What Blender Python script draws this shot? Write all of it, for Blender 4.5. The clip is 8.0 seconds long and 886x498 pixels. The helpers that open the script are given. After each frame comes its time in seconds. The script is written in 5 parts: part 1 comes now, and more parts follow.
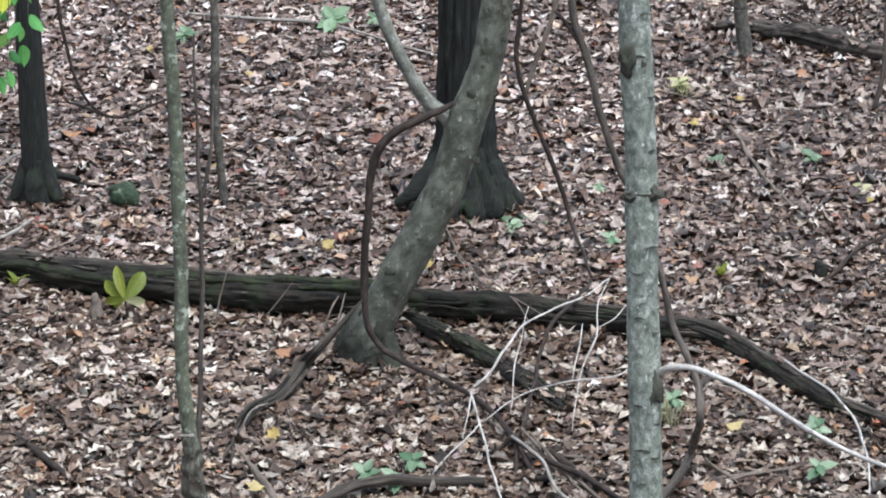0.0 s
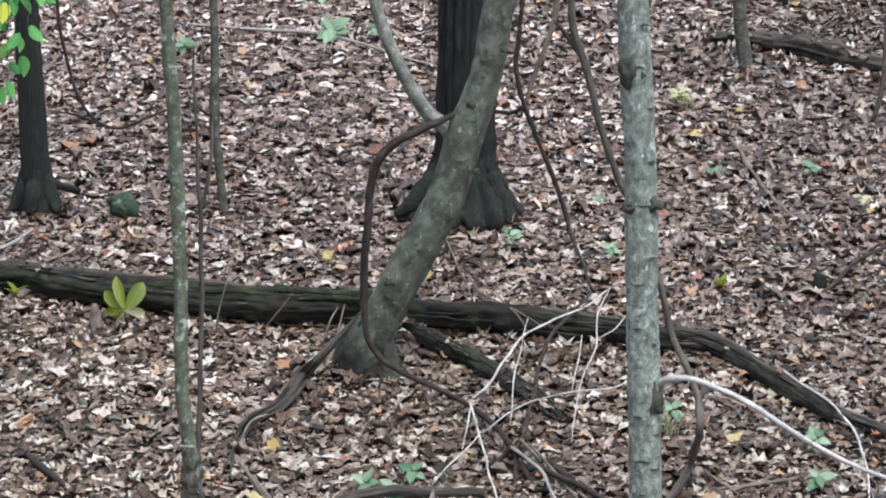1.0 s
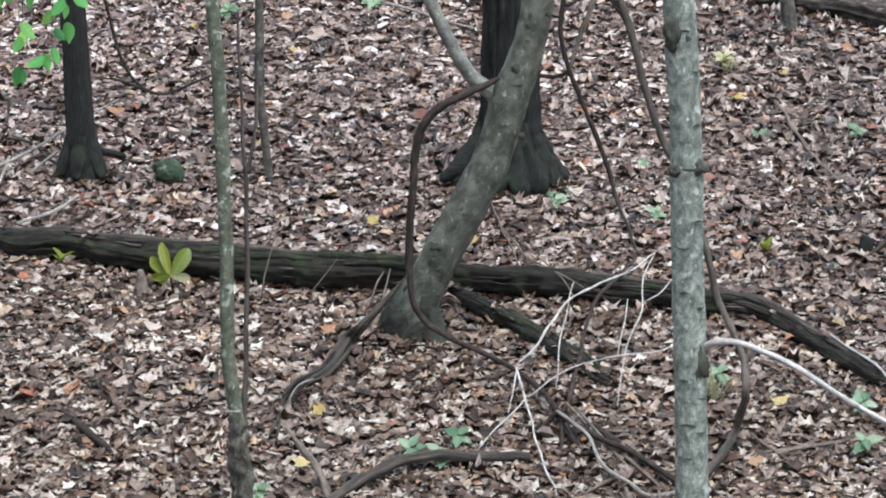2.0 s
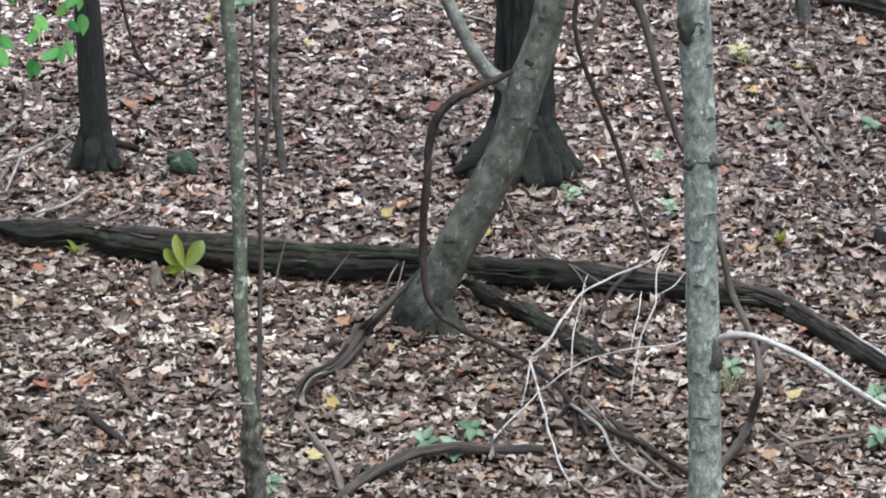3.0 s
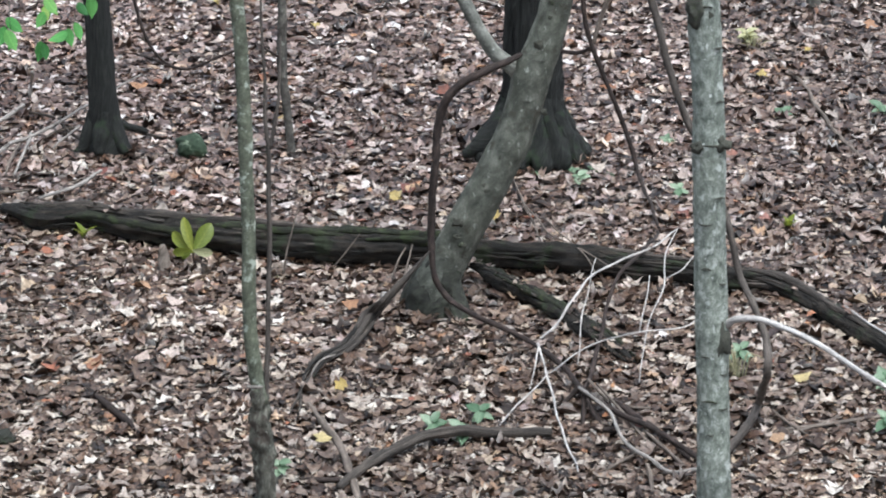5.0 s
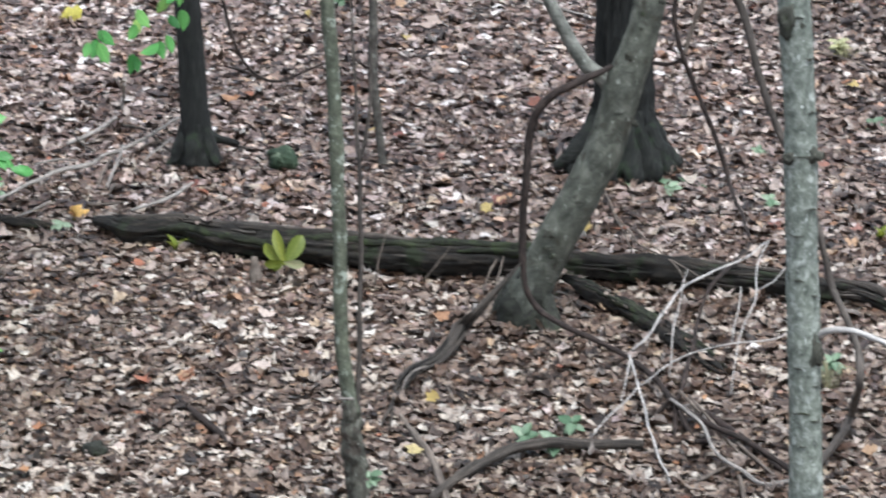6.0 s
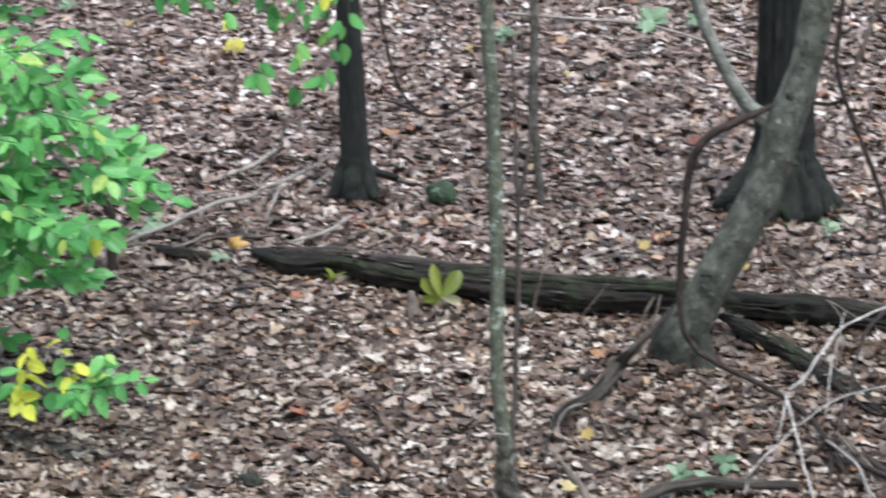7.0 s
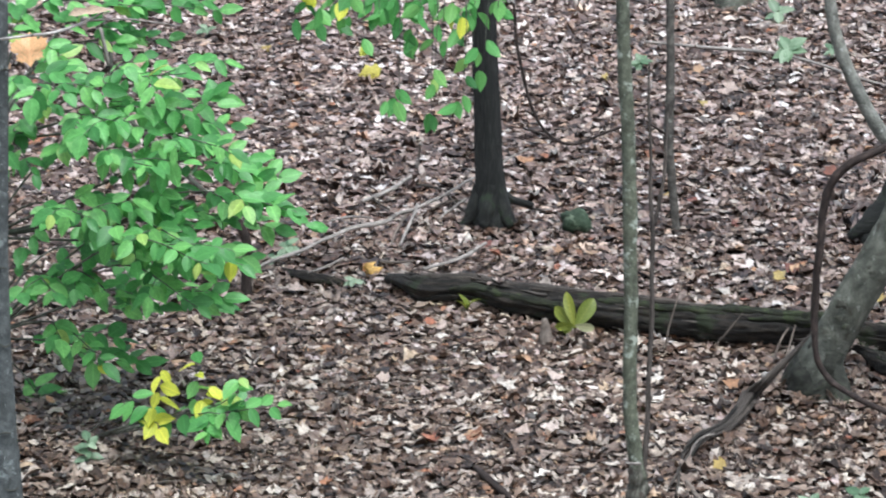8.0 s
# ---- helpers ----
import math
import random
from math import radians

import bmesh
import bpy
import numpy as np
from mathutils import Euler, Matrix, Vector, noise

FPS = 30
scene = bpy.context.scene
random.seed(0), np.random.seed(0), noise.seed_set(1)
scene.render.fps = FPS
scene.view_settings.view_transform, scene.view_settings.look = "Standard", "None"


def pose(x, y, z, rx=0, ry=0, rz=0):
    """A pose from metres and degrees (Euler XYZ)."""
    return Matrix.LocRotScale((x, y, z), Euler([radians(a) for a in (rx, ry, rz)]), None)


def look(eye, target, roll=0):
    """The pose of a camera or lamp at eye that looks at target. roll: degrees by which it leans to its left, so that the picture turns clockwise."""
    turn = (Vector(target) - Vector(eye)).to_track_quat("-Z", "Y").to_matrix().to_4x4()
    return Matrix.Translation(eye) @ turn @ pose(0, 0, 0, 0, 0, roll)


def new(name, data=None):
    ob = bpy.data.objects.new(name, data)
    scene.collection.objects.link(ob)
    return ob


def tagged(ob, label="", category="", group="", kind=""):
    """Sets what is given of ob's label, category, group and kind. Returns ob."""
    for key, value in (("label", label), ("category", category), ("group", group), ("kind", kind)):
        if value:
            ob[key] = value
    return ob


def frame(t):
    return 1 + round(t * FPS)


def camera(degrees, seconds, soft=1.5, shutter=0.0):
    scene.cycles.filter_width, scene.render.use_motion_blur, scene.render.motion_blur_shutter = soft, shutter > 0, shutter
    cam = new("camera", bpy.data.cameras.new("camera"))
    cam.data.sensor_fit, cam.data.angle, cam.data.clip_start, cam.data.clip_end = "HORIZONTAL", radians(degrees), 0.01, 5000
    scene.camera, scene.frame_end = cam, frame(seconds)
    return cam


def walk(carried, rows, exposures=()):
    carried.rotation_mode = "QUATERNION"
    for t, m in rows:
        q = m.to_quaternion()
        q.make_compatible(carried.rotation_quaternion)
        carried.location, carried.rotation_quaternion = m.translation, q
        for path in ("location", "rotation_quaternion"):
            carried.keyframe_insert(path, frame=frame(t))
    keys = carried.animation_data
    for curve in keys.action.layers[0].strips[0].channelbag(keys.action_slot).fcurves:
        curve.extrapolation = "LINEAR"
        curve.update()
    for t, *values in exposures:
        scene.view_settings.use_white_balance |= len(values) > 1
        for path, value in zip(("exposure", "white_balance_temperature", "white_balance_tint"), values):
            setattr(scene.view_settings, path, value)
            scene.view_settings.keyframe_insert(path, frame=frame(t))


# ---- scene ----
# ---- camera: stands at an upper window and pans over the hillside ----
cam = camera(14.0, 8.0, soft=1.9, shutter=0.55)
EYE = 4.07
ROWS = [
    (0.0, 0.000, -12.000, 0.000),
    (0.2, -0.036, -11.957, 0.025),
    (0.5, -0.053, -11.877, 0.033),
    (0.7, -0.049, -11.841, 0.068),
    (1.0, -0.006, -11.826, 0.040),
    (1.2, 0.082, -11.872, 0.024),
    (1.5, 0.317, -12.075, -0.154),
    (1.7, 0.525, -12.270, -0.239),
    (2.8, 0.926, -12.468, -0.426),
    (3.0, 0.955, -12.505, -0.306),
    (3.2, 0.875, -12.625, -0.250),
    (3.5, 0.815, -12.722, -0.034),
    (3.7, 0.874, -12.577, -0.018),
    (4.0, 0.880, -12.548, 0.009),
    (4.2, 0.825, -12.762, -0.044),
    (5.3, 1.291, -12.769, -0.384),
    (5.5, 1.564, -12.691, -0.391),
    (5.8, 2.149, -12.659, -0.623),
    (6.0, 2.577, -12.572, -0.668),
    (6.2, 3.122, -12.401, -0.810),
    (6.5, 3.895, -12.262, -0.598),
    (6.8, 4.526, -12.141, -0.467),
    (7.0, 5.131, -11.979, -0.324),
    (7.2, 5.849, -11.848, -0.388),
    (7.5, 6.632, -11.754, -0.229),
    (7.7, 6.922, -11.690, -0.258),
    (8.0, 7.303, -11.538, -0.121),
]
walk(cam, [(t, Matrix.Translation((0, 0, EYE)) @ pose(0, 0, 0, 0, 0, yaw) @ pose(0, 0, 0, 90 + pitch) @ pose(0, 0, 0, 0, 0, roll))
           for t, yaw, pitch, roll in ROWS], exposures=[(0.0, 0.62, 6000, 5.0), (8.0, 0.62, 6000, 5.0)])

# ---- light: bright overcast sky over a wood ----
world = bpy.data.worlds.new("world")
scene.world = world
world.use_nodes = True
wn, wl = world.node_tree.nodes, world.node_tree.links
sky = wn.new("ShaderNodeTexSky")
sky.sky_type, sky.sun_disc = "NISHITA", False
sky.sun_elevation, sky.sun_rotation = radians(68), radians(144)
sky.air_density, sky.dust_density = 1.0, 4.0
pale = wn.new("ShaderNodeHueSaturation")
pale.inputs["Saturation"].default_value = 0.5
back = wn["Background"]
back.inputs["Strength"].default_value = 0.138
wl.new(sky.outputs[0], pale.inputs["Color"])
wl.new(pale.outputs[0], back.inputs["Color"])
sun = new("sun", bpy.data.lights.new("sun", "SUN"))
sun.data.energy, sun.data.angle, sun.data.color = 1.9, radians(22), (1.0, 0.99, 0.98)
sun.matrix_world = look((4, -5.5, 17), (0, 0, 0))


# ---- materials ----
def nodes_of(name):
    m = bpy.data.materials.new(name)
    m.use_nodes = True
    return m, m.node_tree.nodes, m.node_tree.links, m.node_tree.nodes["Principled BSDF"]


def ramp(nt, stops, interpolation="LINEAR"):
    r = nt.new("ShaderNodeValToRGB")
    r.color_ramp.interpolation = interpolation
    e = r.color_ramp.elements
    while len(e) < len(stops):
        e.new(0.5)
    for k, (p, c) in enumerate(stops):
        e[k].position = p
        e[k].color = (*c, 1)
    return r


def mixed(nt, nl, fac, a, b, blend="MIX"):
    m = nt.new("ShaderNodeMix")
    m.data_type, m.blend_type = "RGBA", blend
    for socket, value in ((m.inputs[0], fac), (m.inputs[6], a), (m.inputs[7], b)):
        if hasattr(value, "is_output"):
            nl.new(value, socket)
        elif isinstance(value, tuple):
            socket.default_value = (*value, 1)
        else:
            socket.default_value = value
    return m.outputs[2]


def noise_of(nt, nl, vector, scale, detail=4.0, rough=0.6, distort=0.0):
    n = nt.new("ShaderNodeTexNoise")
    n.inputs["Scale"].default_value, n.inputs["Detail"].default_value = scale, detail
    n.inputs["Roughness"].default_value, n.inputs["Distortion"].default_value = rough, distort
    nl.new(vector, n.inputs["Vector"])
    return n.outputs[0]


def stretched(nt, nl, source, scale):
    m = nt.new("ShaderNodeMapping")
    m.inputs["Scale"].default_value = scale
    nl.new(source, m.inputs["Vector"])
    return m.outputs[0]


def bumped(nt, nl, bsdf, height, strength, distance):
    b = nt.new("ShaderNodeBump")
    b.inputs["Strength"].default_value, b.inputs["Distance"].default_value = strength, distance
    nl.new(height, b.inputs["Height"])
    nl.new(b.outputs[0], bsdf.inputs["Normal"])


def bark(name, dark, mid, light, around=60.0, along=12.0, patch=None, patch_size=9.0, patch_from=0.56, spots=None, relief=0.6, depth=0.006, rough=0.85):
    """Bark or wood: streaks along or around the limb, grain, and blotches of moss or lichen. The map is metres round and along the limb."""
    m, nt, nl, bsdf = nodes_of(name)
    co = nt.new("ShaderNodeTexCoord")
    uv = stretched(nt, nl, co.outputs["UV"], (around, along, 1))
    streak = noise_of(nt, nl, uv, 1.0, 5.0, 0.62, 0.3)
    fine = noise_of(nt, nl, co.outputs["Object"], 140.0, 4.0, 0.7)
    broad = noise_of(nt, nl, co.outputs["Object"], 5.0, 3.0, 0.6)
    c = ramp(nt, [(0.28, dark), (0.5, mid), (0.74, light)])
    nl.new(streak, c.inputs[0])
    g = ramp(nt, [(0.3, (0.66, 0.66, 0.66)), (0.7, (1.3, 1.3, 1.3))])
    nl.new(fine, g.inputs[0])
    col = mixed(nt, nl, 1.0, c.outputs[0], g.outputs[0], "MULTIPLY")
    w = ramp(nt, [(0.32, (0.7, 0.7, 0.7)), (0.68, (1.25, 1.22, 1.18))])
    nl.new(broad, w.inputs[0])
    col = mixed(nt, nl, 1.0, col, w.outputs[0], "MULTIPLY")
    if patch:
        blot = noise_of(nt, nl, co.outputs["Object"], patch_size, 6.0, 0.7)
        f = ramp(nt, [(patch_from, (0, 0, 0)), (patch_from + 0.07, (1, 1, 1))])
        nl.new(blot, f.inputs[0])
        col = mixed(nt, nl, f.outputs[0], col, patch)
    if spots:
        s = noise_of(nt, nl, stretched(nt, nl, co.outputs["Object"], (1, 1, 0.5)), 42.0, 5.0, 0.7)
        f = ramp(nt, [(0.61, (0, 0, 0)), (0.68, (1, 1, 1))])
        nl.new(s, f.inputs[0])
        col = mixed(nt, nl, f.outputs[0], col, spots)
    nl.new(col, bsdf.inputs["Base Color"])
    bsdf.inputs["Roughness"].default_value = rough
    h = mixed(nt, nl, 0.35, streak, fine)
    bumped(nt, nl, bsdf, h, relief, depth)
    return m


def litter(name, stops, seed_object=False, rough=0.55, gloss=0.65):
    """Dry leaves: each its own colour, with veins of blotch and wear inside it."""
    m, nt, nl, bsdf = nodes_of(name)
    if seed_object:
        rnd = nt.new("ShaderNodeObjectInfo").outputs["Random"]
    else:
        rnd = nt.new("ShaderNodeNewGeometry").outputs["Random Per Island"]
    co = nt.new("ShaderNodeTexCoord")
    c = ramp(nt, stops)
    nl.new(rnd, c.inputs[0])
    blot = noise_of(nt, nl, co.outputs["Object"], 46.0, 5.0, 0.7)
    g = ramp(nt, [(0.33, (0.45, 0.42, 0.39)), (0.66, (1.3, 1.28, 1.26))])
    nl.new(blot, g.inputs[0])
    col = mixed(nt, nl, 1.0, c.outputs[0], g.outputs[0], "MULTIPLY")
    nl.new(col, bsdf.inputs["Base Color"])
    bsdf.inputs["Roughness"].default_value = rough
    bsdf.inputs["Specular IOR Level"].default_value = gloss
    damp = noise_of(nt, nl, co.outputs["Object"], 0.8, 3.0, 0.6)
    d = ramp(nt, [(0.35, (0.78, 0.76, 0.74)), (0.65, (1.2, 1.2, 1.2))])
    nl.new(damp, d.inputs[0])
    nl.new(mixed(nt, nl, 1.0, col, d.outputs[0], "MULTIPLY"), bsdf.inputs["Base Color"])
    fine = noise_of(nt, nl, co.outputs["Object"], 160.0, 3.0, 0.6)
    bumped(nt, nl, bsdf, fine, 0.5, 0.004)
    return m


def foliage(name, stops, rough=0.45):
    """Living leaves, thin enough to let some light through; each its own tint."""
    m, nt, nl, bsdf = nodes_of(name)
    rnd = nt.new("ShaderNodeObjectInfo").outputs["Random"]
    isl = nt.new("ShaderNodeNewGeometry").outputs["Random Per Island"]
    add = nt.new("ShaderNodeMath")
    add.operation = "FRACT"
    both = nt.new("ShaderNodeMath")
    nl.new(rnd, both.inputs[0])
    nl.new(isl, both.inputs[1])
    nl.new(both.outputs[0], add.inputs[0])
    co = nt.new("ShaderNodeTexCoord")
    c = ramp(nt, stops)
    nl.new(add.outputs[0], c.inputs[0])
    blot = noise_of(nt, nl, co.outputs["Object"], 30.0, 3.0, 0.6)
    g = ramp(nt, [(0.3, (0.75, 0.78, 0.7)), (0.7, (1.2, 1.15, 1.1))])
    nl.new(blot, g.inputs[0])
    col = mixed(nt, nl, 1.0, c.outputs[0], g.outputs[0], "MULTIPLY")
    cut = nt.new("ShaderNodeSeparateXYZ")
    nl.new(co.outputs["UV"], cut.inputs[0])
    away = nt.new("ShaderNodeMath")
    away.operation = "ABSOLUTE"
    nl.new(cut.outputs[0], away.inputs[0])
    rib = ramp(nt, [(0.0, (1.35, 1.25, 1.3)), (0.035, (1.0, 1.0, 1.0))])
    nl.new(away.outputs[0], rib.inputs[0])
    slant = nt.new("ShaderNodeMath")
    slant.operation = "SUBTRACT"
    nl.new(cut.outputs[1], slant.inputs[0])
    nl.new(away.outputs[0], slant.inputs[1])
    beat = nt.new("ShaderNodeMath")
    beat.operation = "PINGPONG"
    beat.inputs[1].default_value = 0.075
    nl.new(slant.outputs[0], beat.inputs[0])
    side = ramp(nt, [(0.0, (1.16, 1.12, 1.14)), (0.02, (0.97, 0.97, 0.97))])
    nl.new(beat.outputs[0], side.inputs[0])
    col = mixed(nt, nl, 1.0, mixed(nt, nl, 1.0, col, rib.outputs[0], "MULTIPLY"), side.outputs[0], "MULTIPLY")
    nl.new(col, bsdf.inputs["Base Color"])
    bsdf.inputs["Roughness"].default_value = rough
    thin = nt.new("ShaderNodeBsdfTranslucent")
    nl.new(col, thin.inputs["Color"])
    mix = nt.new("ShaderNodeMixShader")
    mix.inputs[0].default_value = 0.38
    nl.new(bsdf.outputs[0], mix.inputs[1])
    nl.new(thin.outputs[0], mix.inputs[2])
    nl.new(mix.outputs[0], nt["Material Output"].inputs["Surface"])
    return m


def soil(name):
    m, nt, nl, bsdf = nodes_of(name)
    co = nt.new("ShaderNodeTexCoord")
    v = nt.new("ShaderNodeTexVoronoi")
    v.inputs["Scale"].default_value = 13.0
    nl.new(co.outputs["Object"], v.inputs["Vector"])
    big = noise_of(nt, nl, co.outputs["Object"], 0.9, 4.0)
    c = ramp(nt, [(0.1, (0.012, 0.008, 0.006)), (0.5, (0.05, 0.032, 0.024)), (0.9, (0.14, 0.095, 0.075))])
    nl.new(v.outputs["Color"], c.inputs[0])
    g = ramp(nt, [(0.3, (0.6, 0.6, 0.6)), (0.7, (1.2, 1.2, 1.2))])
    nl.new(big, g.inputs[0])
    nl.new(mixed(nt, nl, 1.0, c.outputs[0], g.outputs[0], "MULTIPLY"), bsdf.inputs["Base Color"])
    bsdf.inputs["Roughness"].default_value = 0.9
    bumped(nt, nl, bsdf, v.outputs["Distance"], 0.7, 0.03)
    return m


SOIL = soil("leaf_mould")
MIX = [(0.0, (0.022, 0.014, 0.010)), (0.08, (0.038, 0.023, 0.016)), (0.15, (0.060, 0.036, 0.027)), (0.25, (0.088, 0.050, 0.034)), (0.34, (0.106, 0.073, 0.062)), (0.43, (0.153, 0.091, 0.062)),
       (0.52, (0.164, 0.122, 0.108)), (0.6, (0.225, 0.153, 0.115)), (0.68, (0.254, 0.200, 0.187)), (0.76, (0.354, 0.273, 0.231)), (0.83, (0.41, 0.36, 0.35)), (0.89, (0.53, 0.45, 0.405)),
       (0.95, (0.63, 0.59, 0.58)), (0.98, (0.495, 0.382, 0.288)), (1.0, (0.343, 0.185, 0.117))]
# the slope's change of tone is set in leaf colour: palest upslope, browner below
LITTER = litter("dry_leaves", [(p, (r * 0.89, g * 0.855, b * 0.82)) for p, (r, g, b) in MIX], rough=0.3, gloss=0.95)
PALEST_LITTER = litter("palest_leaves", [(p ** 1.25, (min(r * 1.32, 0.76), min(g * 1.3, 0.74), min(b * 1.35, 0.75))) for p, (r, g, b) in MIX], rough=0.3, gloss=0.95)
BROWNER_LITTER = litter("browner_dry_leaves", [(p, (r * 0.92, g * 0.925, b * 0.87)) for p, (r, g, b) in MIX], rough=0.36)
RED = litter("red_leaf", [(0.0, (0.2, 0.065, 0.05)), (1.0, (0.34, 0.17, 0.14))], True)
ORANGE = litter("orange_leaf", [(0.0, (0.26, 0.11, 0.06)), (0.5, (0.38, 0.2, 0.105)), (1.0, (0.48, 0.32, 0.2))], True)
RUSSET = litter("russet_leaves", [(0.0, (0.17, 0.06, 0.04)), (0.4, (0.3, 0.115, 0.065)), (0.7, (0.4, 0.2, 0.1)), (1.0, (0.46, 0.3, 0.17))])
AMBER = litter("amber_leaf", [(0.0, (0.8, 0.5, 0.14)), (1.0, (0.85, 0.56, 0.18))], True)
LEMON = litter("lemon_leaf", [(0.0, (0.72, 0.66, 0.1)), (1.0, (0.8, 0.74, 0.16))], True)
YELLOW = litter("yellow_leaf", [(0.0, (0.45, 0.33, 0.09)), (0.5, (0.5, 0.41, 0.16)), (1.0, (0.55, 0.47, 0.27))], True)
PALE = litter("pale_leaf", [(0.0, (0.5, 0.4, 0.36)), (1.0, (0.68, 0.58, 0.54))], True)
GREEN = foliage("green_leaf", [(0.0, (0.065, 0.235, 0.07)), (0.5, (0.14, 0.44, 0.125)), (0.94, (0.25, 0.59, 0.18)), (1.0, (0.45, 0.6, 0.15))])
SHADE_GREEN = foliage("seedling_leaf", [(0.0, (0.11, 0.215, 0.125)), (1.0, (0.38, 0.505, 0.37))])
MINT = foliage("pale_green_leaf", [(0.0, (0.2, 0.33, 0.2)), (1.0, (0.4, 0.55, 0.4))])
LIME = foliage("yellow_green_leaf", [(0.0, (0.17, 0.225, 0.035)), (1.0, (0.3, 0.335, 0.055))])
PALE_LIME = foliage("pale_lime_leaf", [(0.0, (0.4, 0.43, 0.25)), (1.0, (0.6, 0.6, 0.38))])
PALE_GRASS = foliage("dry_pale_grass", [(0.0, (0.3, 0.31, 0.2)), (1.0, (0.42, 0.42, 0.28))])
GOLD = foliage("golden_leaf", [(0.0, (0.66, 0.72, 0.08)), (1.0, (0.84, 0.86, 0.13))])
MAPLE = foliage("maple_orange", [(0.0, (0.96, 0.52, 0.3)), (1.0, (0.96, 0.58, 0.3))])
CREAM = litter("cream_dead_leaf", [(0.0, (0.72, 0.56, 0.42)), (1.0, (0.78, 0.64, 0.5))], True)
GREY_BARK = bark("pale_grey_bark", (0.07, 0.084, 0.071), (0.24, 0.272, 0.238), (0.53, 0.565, 0.525), 30, 20, (0.52, 0.55, 0.515), 15.0, 0.56, (0.66, 0.69, 0.66), 1.0, 0.013)
THIN_BARK = bark("grey_brown_sapling_bark", (0.04, 0.037, 0.034), (0.1, 0.094, 0.084), (0.19, 0.18, 0.16), 30, 24, (0.055, 0.048, 0.042), 11.0, 0.52, (0.26, 0.27, 0.24))
EDGE_BARK = bark("blue_grey_bark", (0.038, 0.044, 0.045), (0.082, 0.093, 0.096), (0.155, 0.17, 0.175), 20, 18, (0.24, 0.27, 0.27), 11.0, 0.58, (0.3, 0.33, 0.33), 0.8, 0.008)
GREEN_BARK = bark("lichen_green_bark", (0.05, 0.056, 0.04), (0.112, 0.124, 0.09), (0.21, 0.232, 0.175), 26, 22, (0.4, 0.44, 0.37), 15.0, 0.55, (0.34, 0.38, 0.31))
OLIVE_BARK = bark("olive_grey_bark", (0.032, 0.036, 0.028), (0.108, 0.115, 0.095), (0.235, 0.243, 0.21), 15, 11, (0.055, 0.051, 0.037), 7.0, 0.55, (0.34, 0.355, 0.315), 1.0, 0.014)
FOOT_BARK = bark("flaking_sapling_foot", (0.035, 0.032, 0.025), (0.1, 0.098, 0.08), (0.24, 0.24, 0.205), 45, 14, (0.055, 0.042, 0.034), 16.0, 0.52, (0.3, 0.31, 0.27), 1.0, 0.012)
LIMB_BARK = bark("smooth_grey_limb_bark", (0.07, 0.072, 0.062), (0.19, 0.195, 0.175), (0.36, 0.365, 0.335), 24, 14, (0.1, 0.1, 0.085), 11.0, 0.57, (0.42, 0.43, 0.4))
DARK_FOOT = bark("mossy_dark_root_bark", (0.003, 0.0035, 0.003), (0.011, 0.0125, 0.011), (0.04, 0.044, 0.038), 90, 12, (0.018, 0.03, 0.014), 12.0, 0.54, None, 1.0, 0.02)
# mossy bark, darkened further to hold the shade at the leaning tree's foot
MOSSY_SHADED_FOOT = bark("mossy_shaded_tree_foot", (0.011, 0.012, 0.009), (0.031, 0.033, 0.026), (0.075, 0.08, 0.062), 24, 24, (0.024, 0.034, 0.014), 9.0, 0.58, None, 1.0, 0.014)
DARK_BARK = bark("dark_ridged_bark", (0.0027, 0.003, 0.0028), (0.011, 0.0122, 0.0115), (0.042, 0.0455, 0.043), 120, 9, (0.02, 0.03, 0.017), 5.0, 0.62, None, 1.0, 0.02)
WET_WOOD = bark("rotten_log_wood", (0.003, 0.0026, 0.002), (0.0125, 0.01, 0.0077), (0.064, 0.05, 0.038), 34, 8.0, (0.02, 0.027, 0.011), 5.0, 0.55, None, 1.0, 0.02)
MOSSY_WOOD = bark("mossy_rotten_bark", (0.005, 0.006, 0.003), (0.016, 0.019, 0.009), (0.05, 0.056, 0.028), 60, 8, (0.032, 0.044, 0.014), 16.0, 0.52, None, 1.0, 0.02)
OLD_WOOD = bark("old_grey_wood", (0.013, 0.011, 0.009), (0.052, 0.043, 0.037), (0.155, 0.132, 0.115), 90, 4, None, 9, 0.6, None, 1.0, 0.01)
VINE = bark("vine_bark", (0.01, 0.0065, 0.0056), (0.03, 0.0195, 0.0165), (0.072, 0.052, 0.046), 50, 18, None, 9, 0.6, None, 0.8, 0.004)
STICK = bark("dead_stick_wood", (0.07, 0.055, 0.046), (0.16, 0.13, 0.11), (0.28, 0.235, 0.205), 60, 8, None, 9, 0.6, None, 0.6, 0.003)
BLEACHED = bark("bleached_twig_wood", (0.26, 0.24, 0.235), (0.5, 0.48, 0.47), (0.72, 0.7, 0.69), 60, 9, (0.16, 0.135, 0.12), 9.0, 0.6, None, 0.5, 0.003)
SCAR_BARK = bark("scarred_dark_bark", (0.024, 0.025, 0.02), (0.07, 0.072, 0.058), (0.14, 0.145, 0.12), 40, 40, (0.05, 0.06, 0.034), 8.0, 0.56, None, 1.0, 0.012)
GREY_STICK = bark("weathered_grey_stick", (0.14, 0.125, 0.115), (0.3, 0.275, 0.258), (0.48, 0.45, 0.43), 60, 8, (0.09, 0.075, 0.065), 9, 0.58, None, 0.6, 0.003)
STEM = bark("brown_stem_bark", (0.04, 0.034, 0.03), (0.085, 0.072, 0.064), (0.16, 0.138, 0.124), 60, 10, None, 9, 0.6, None, 0.6, 0.003)
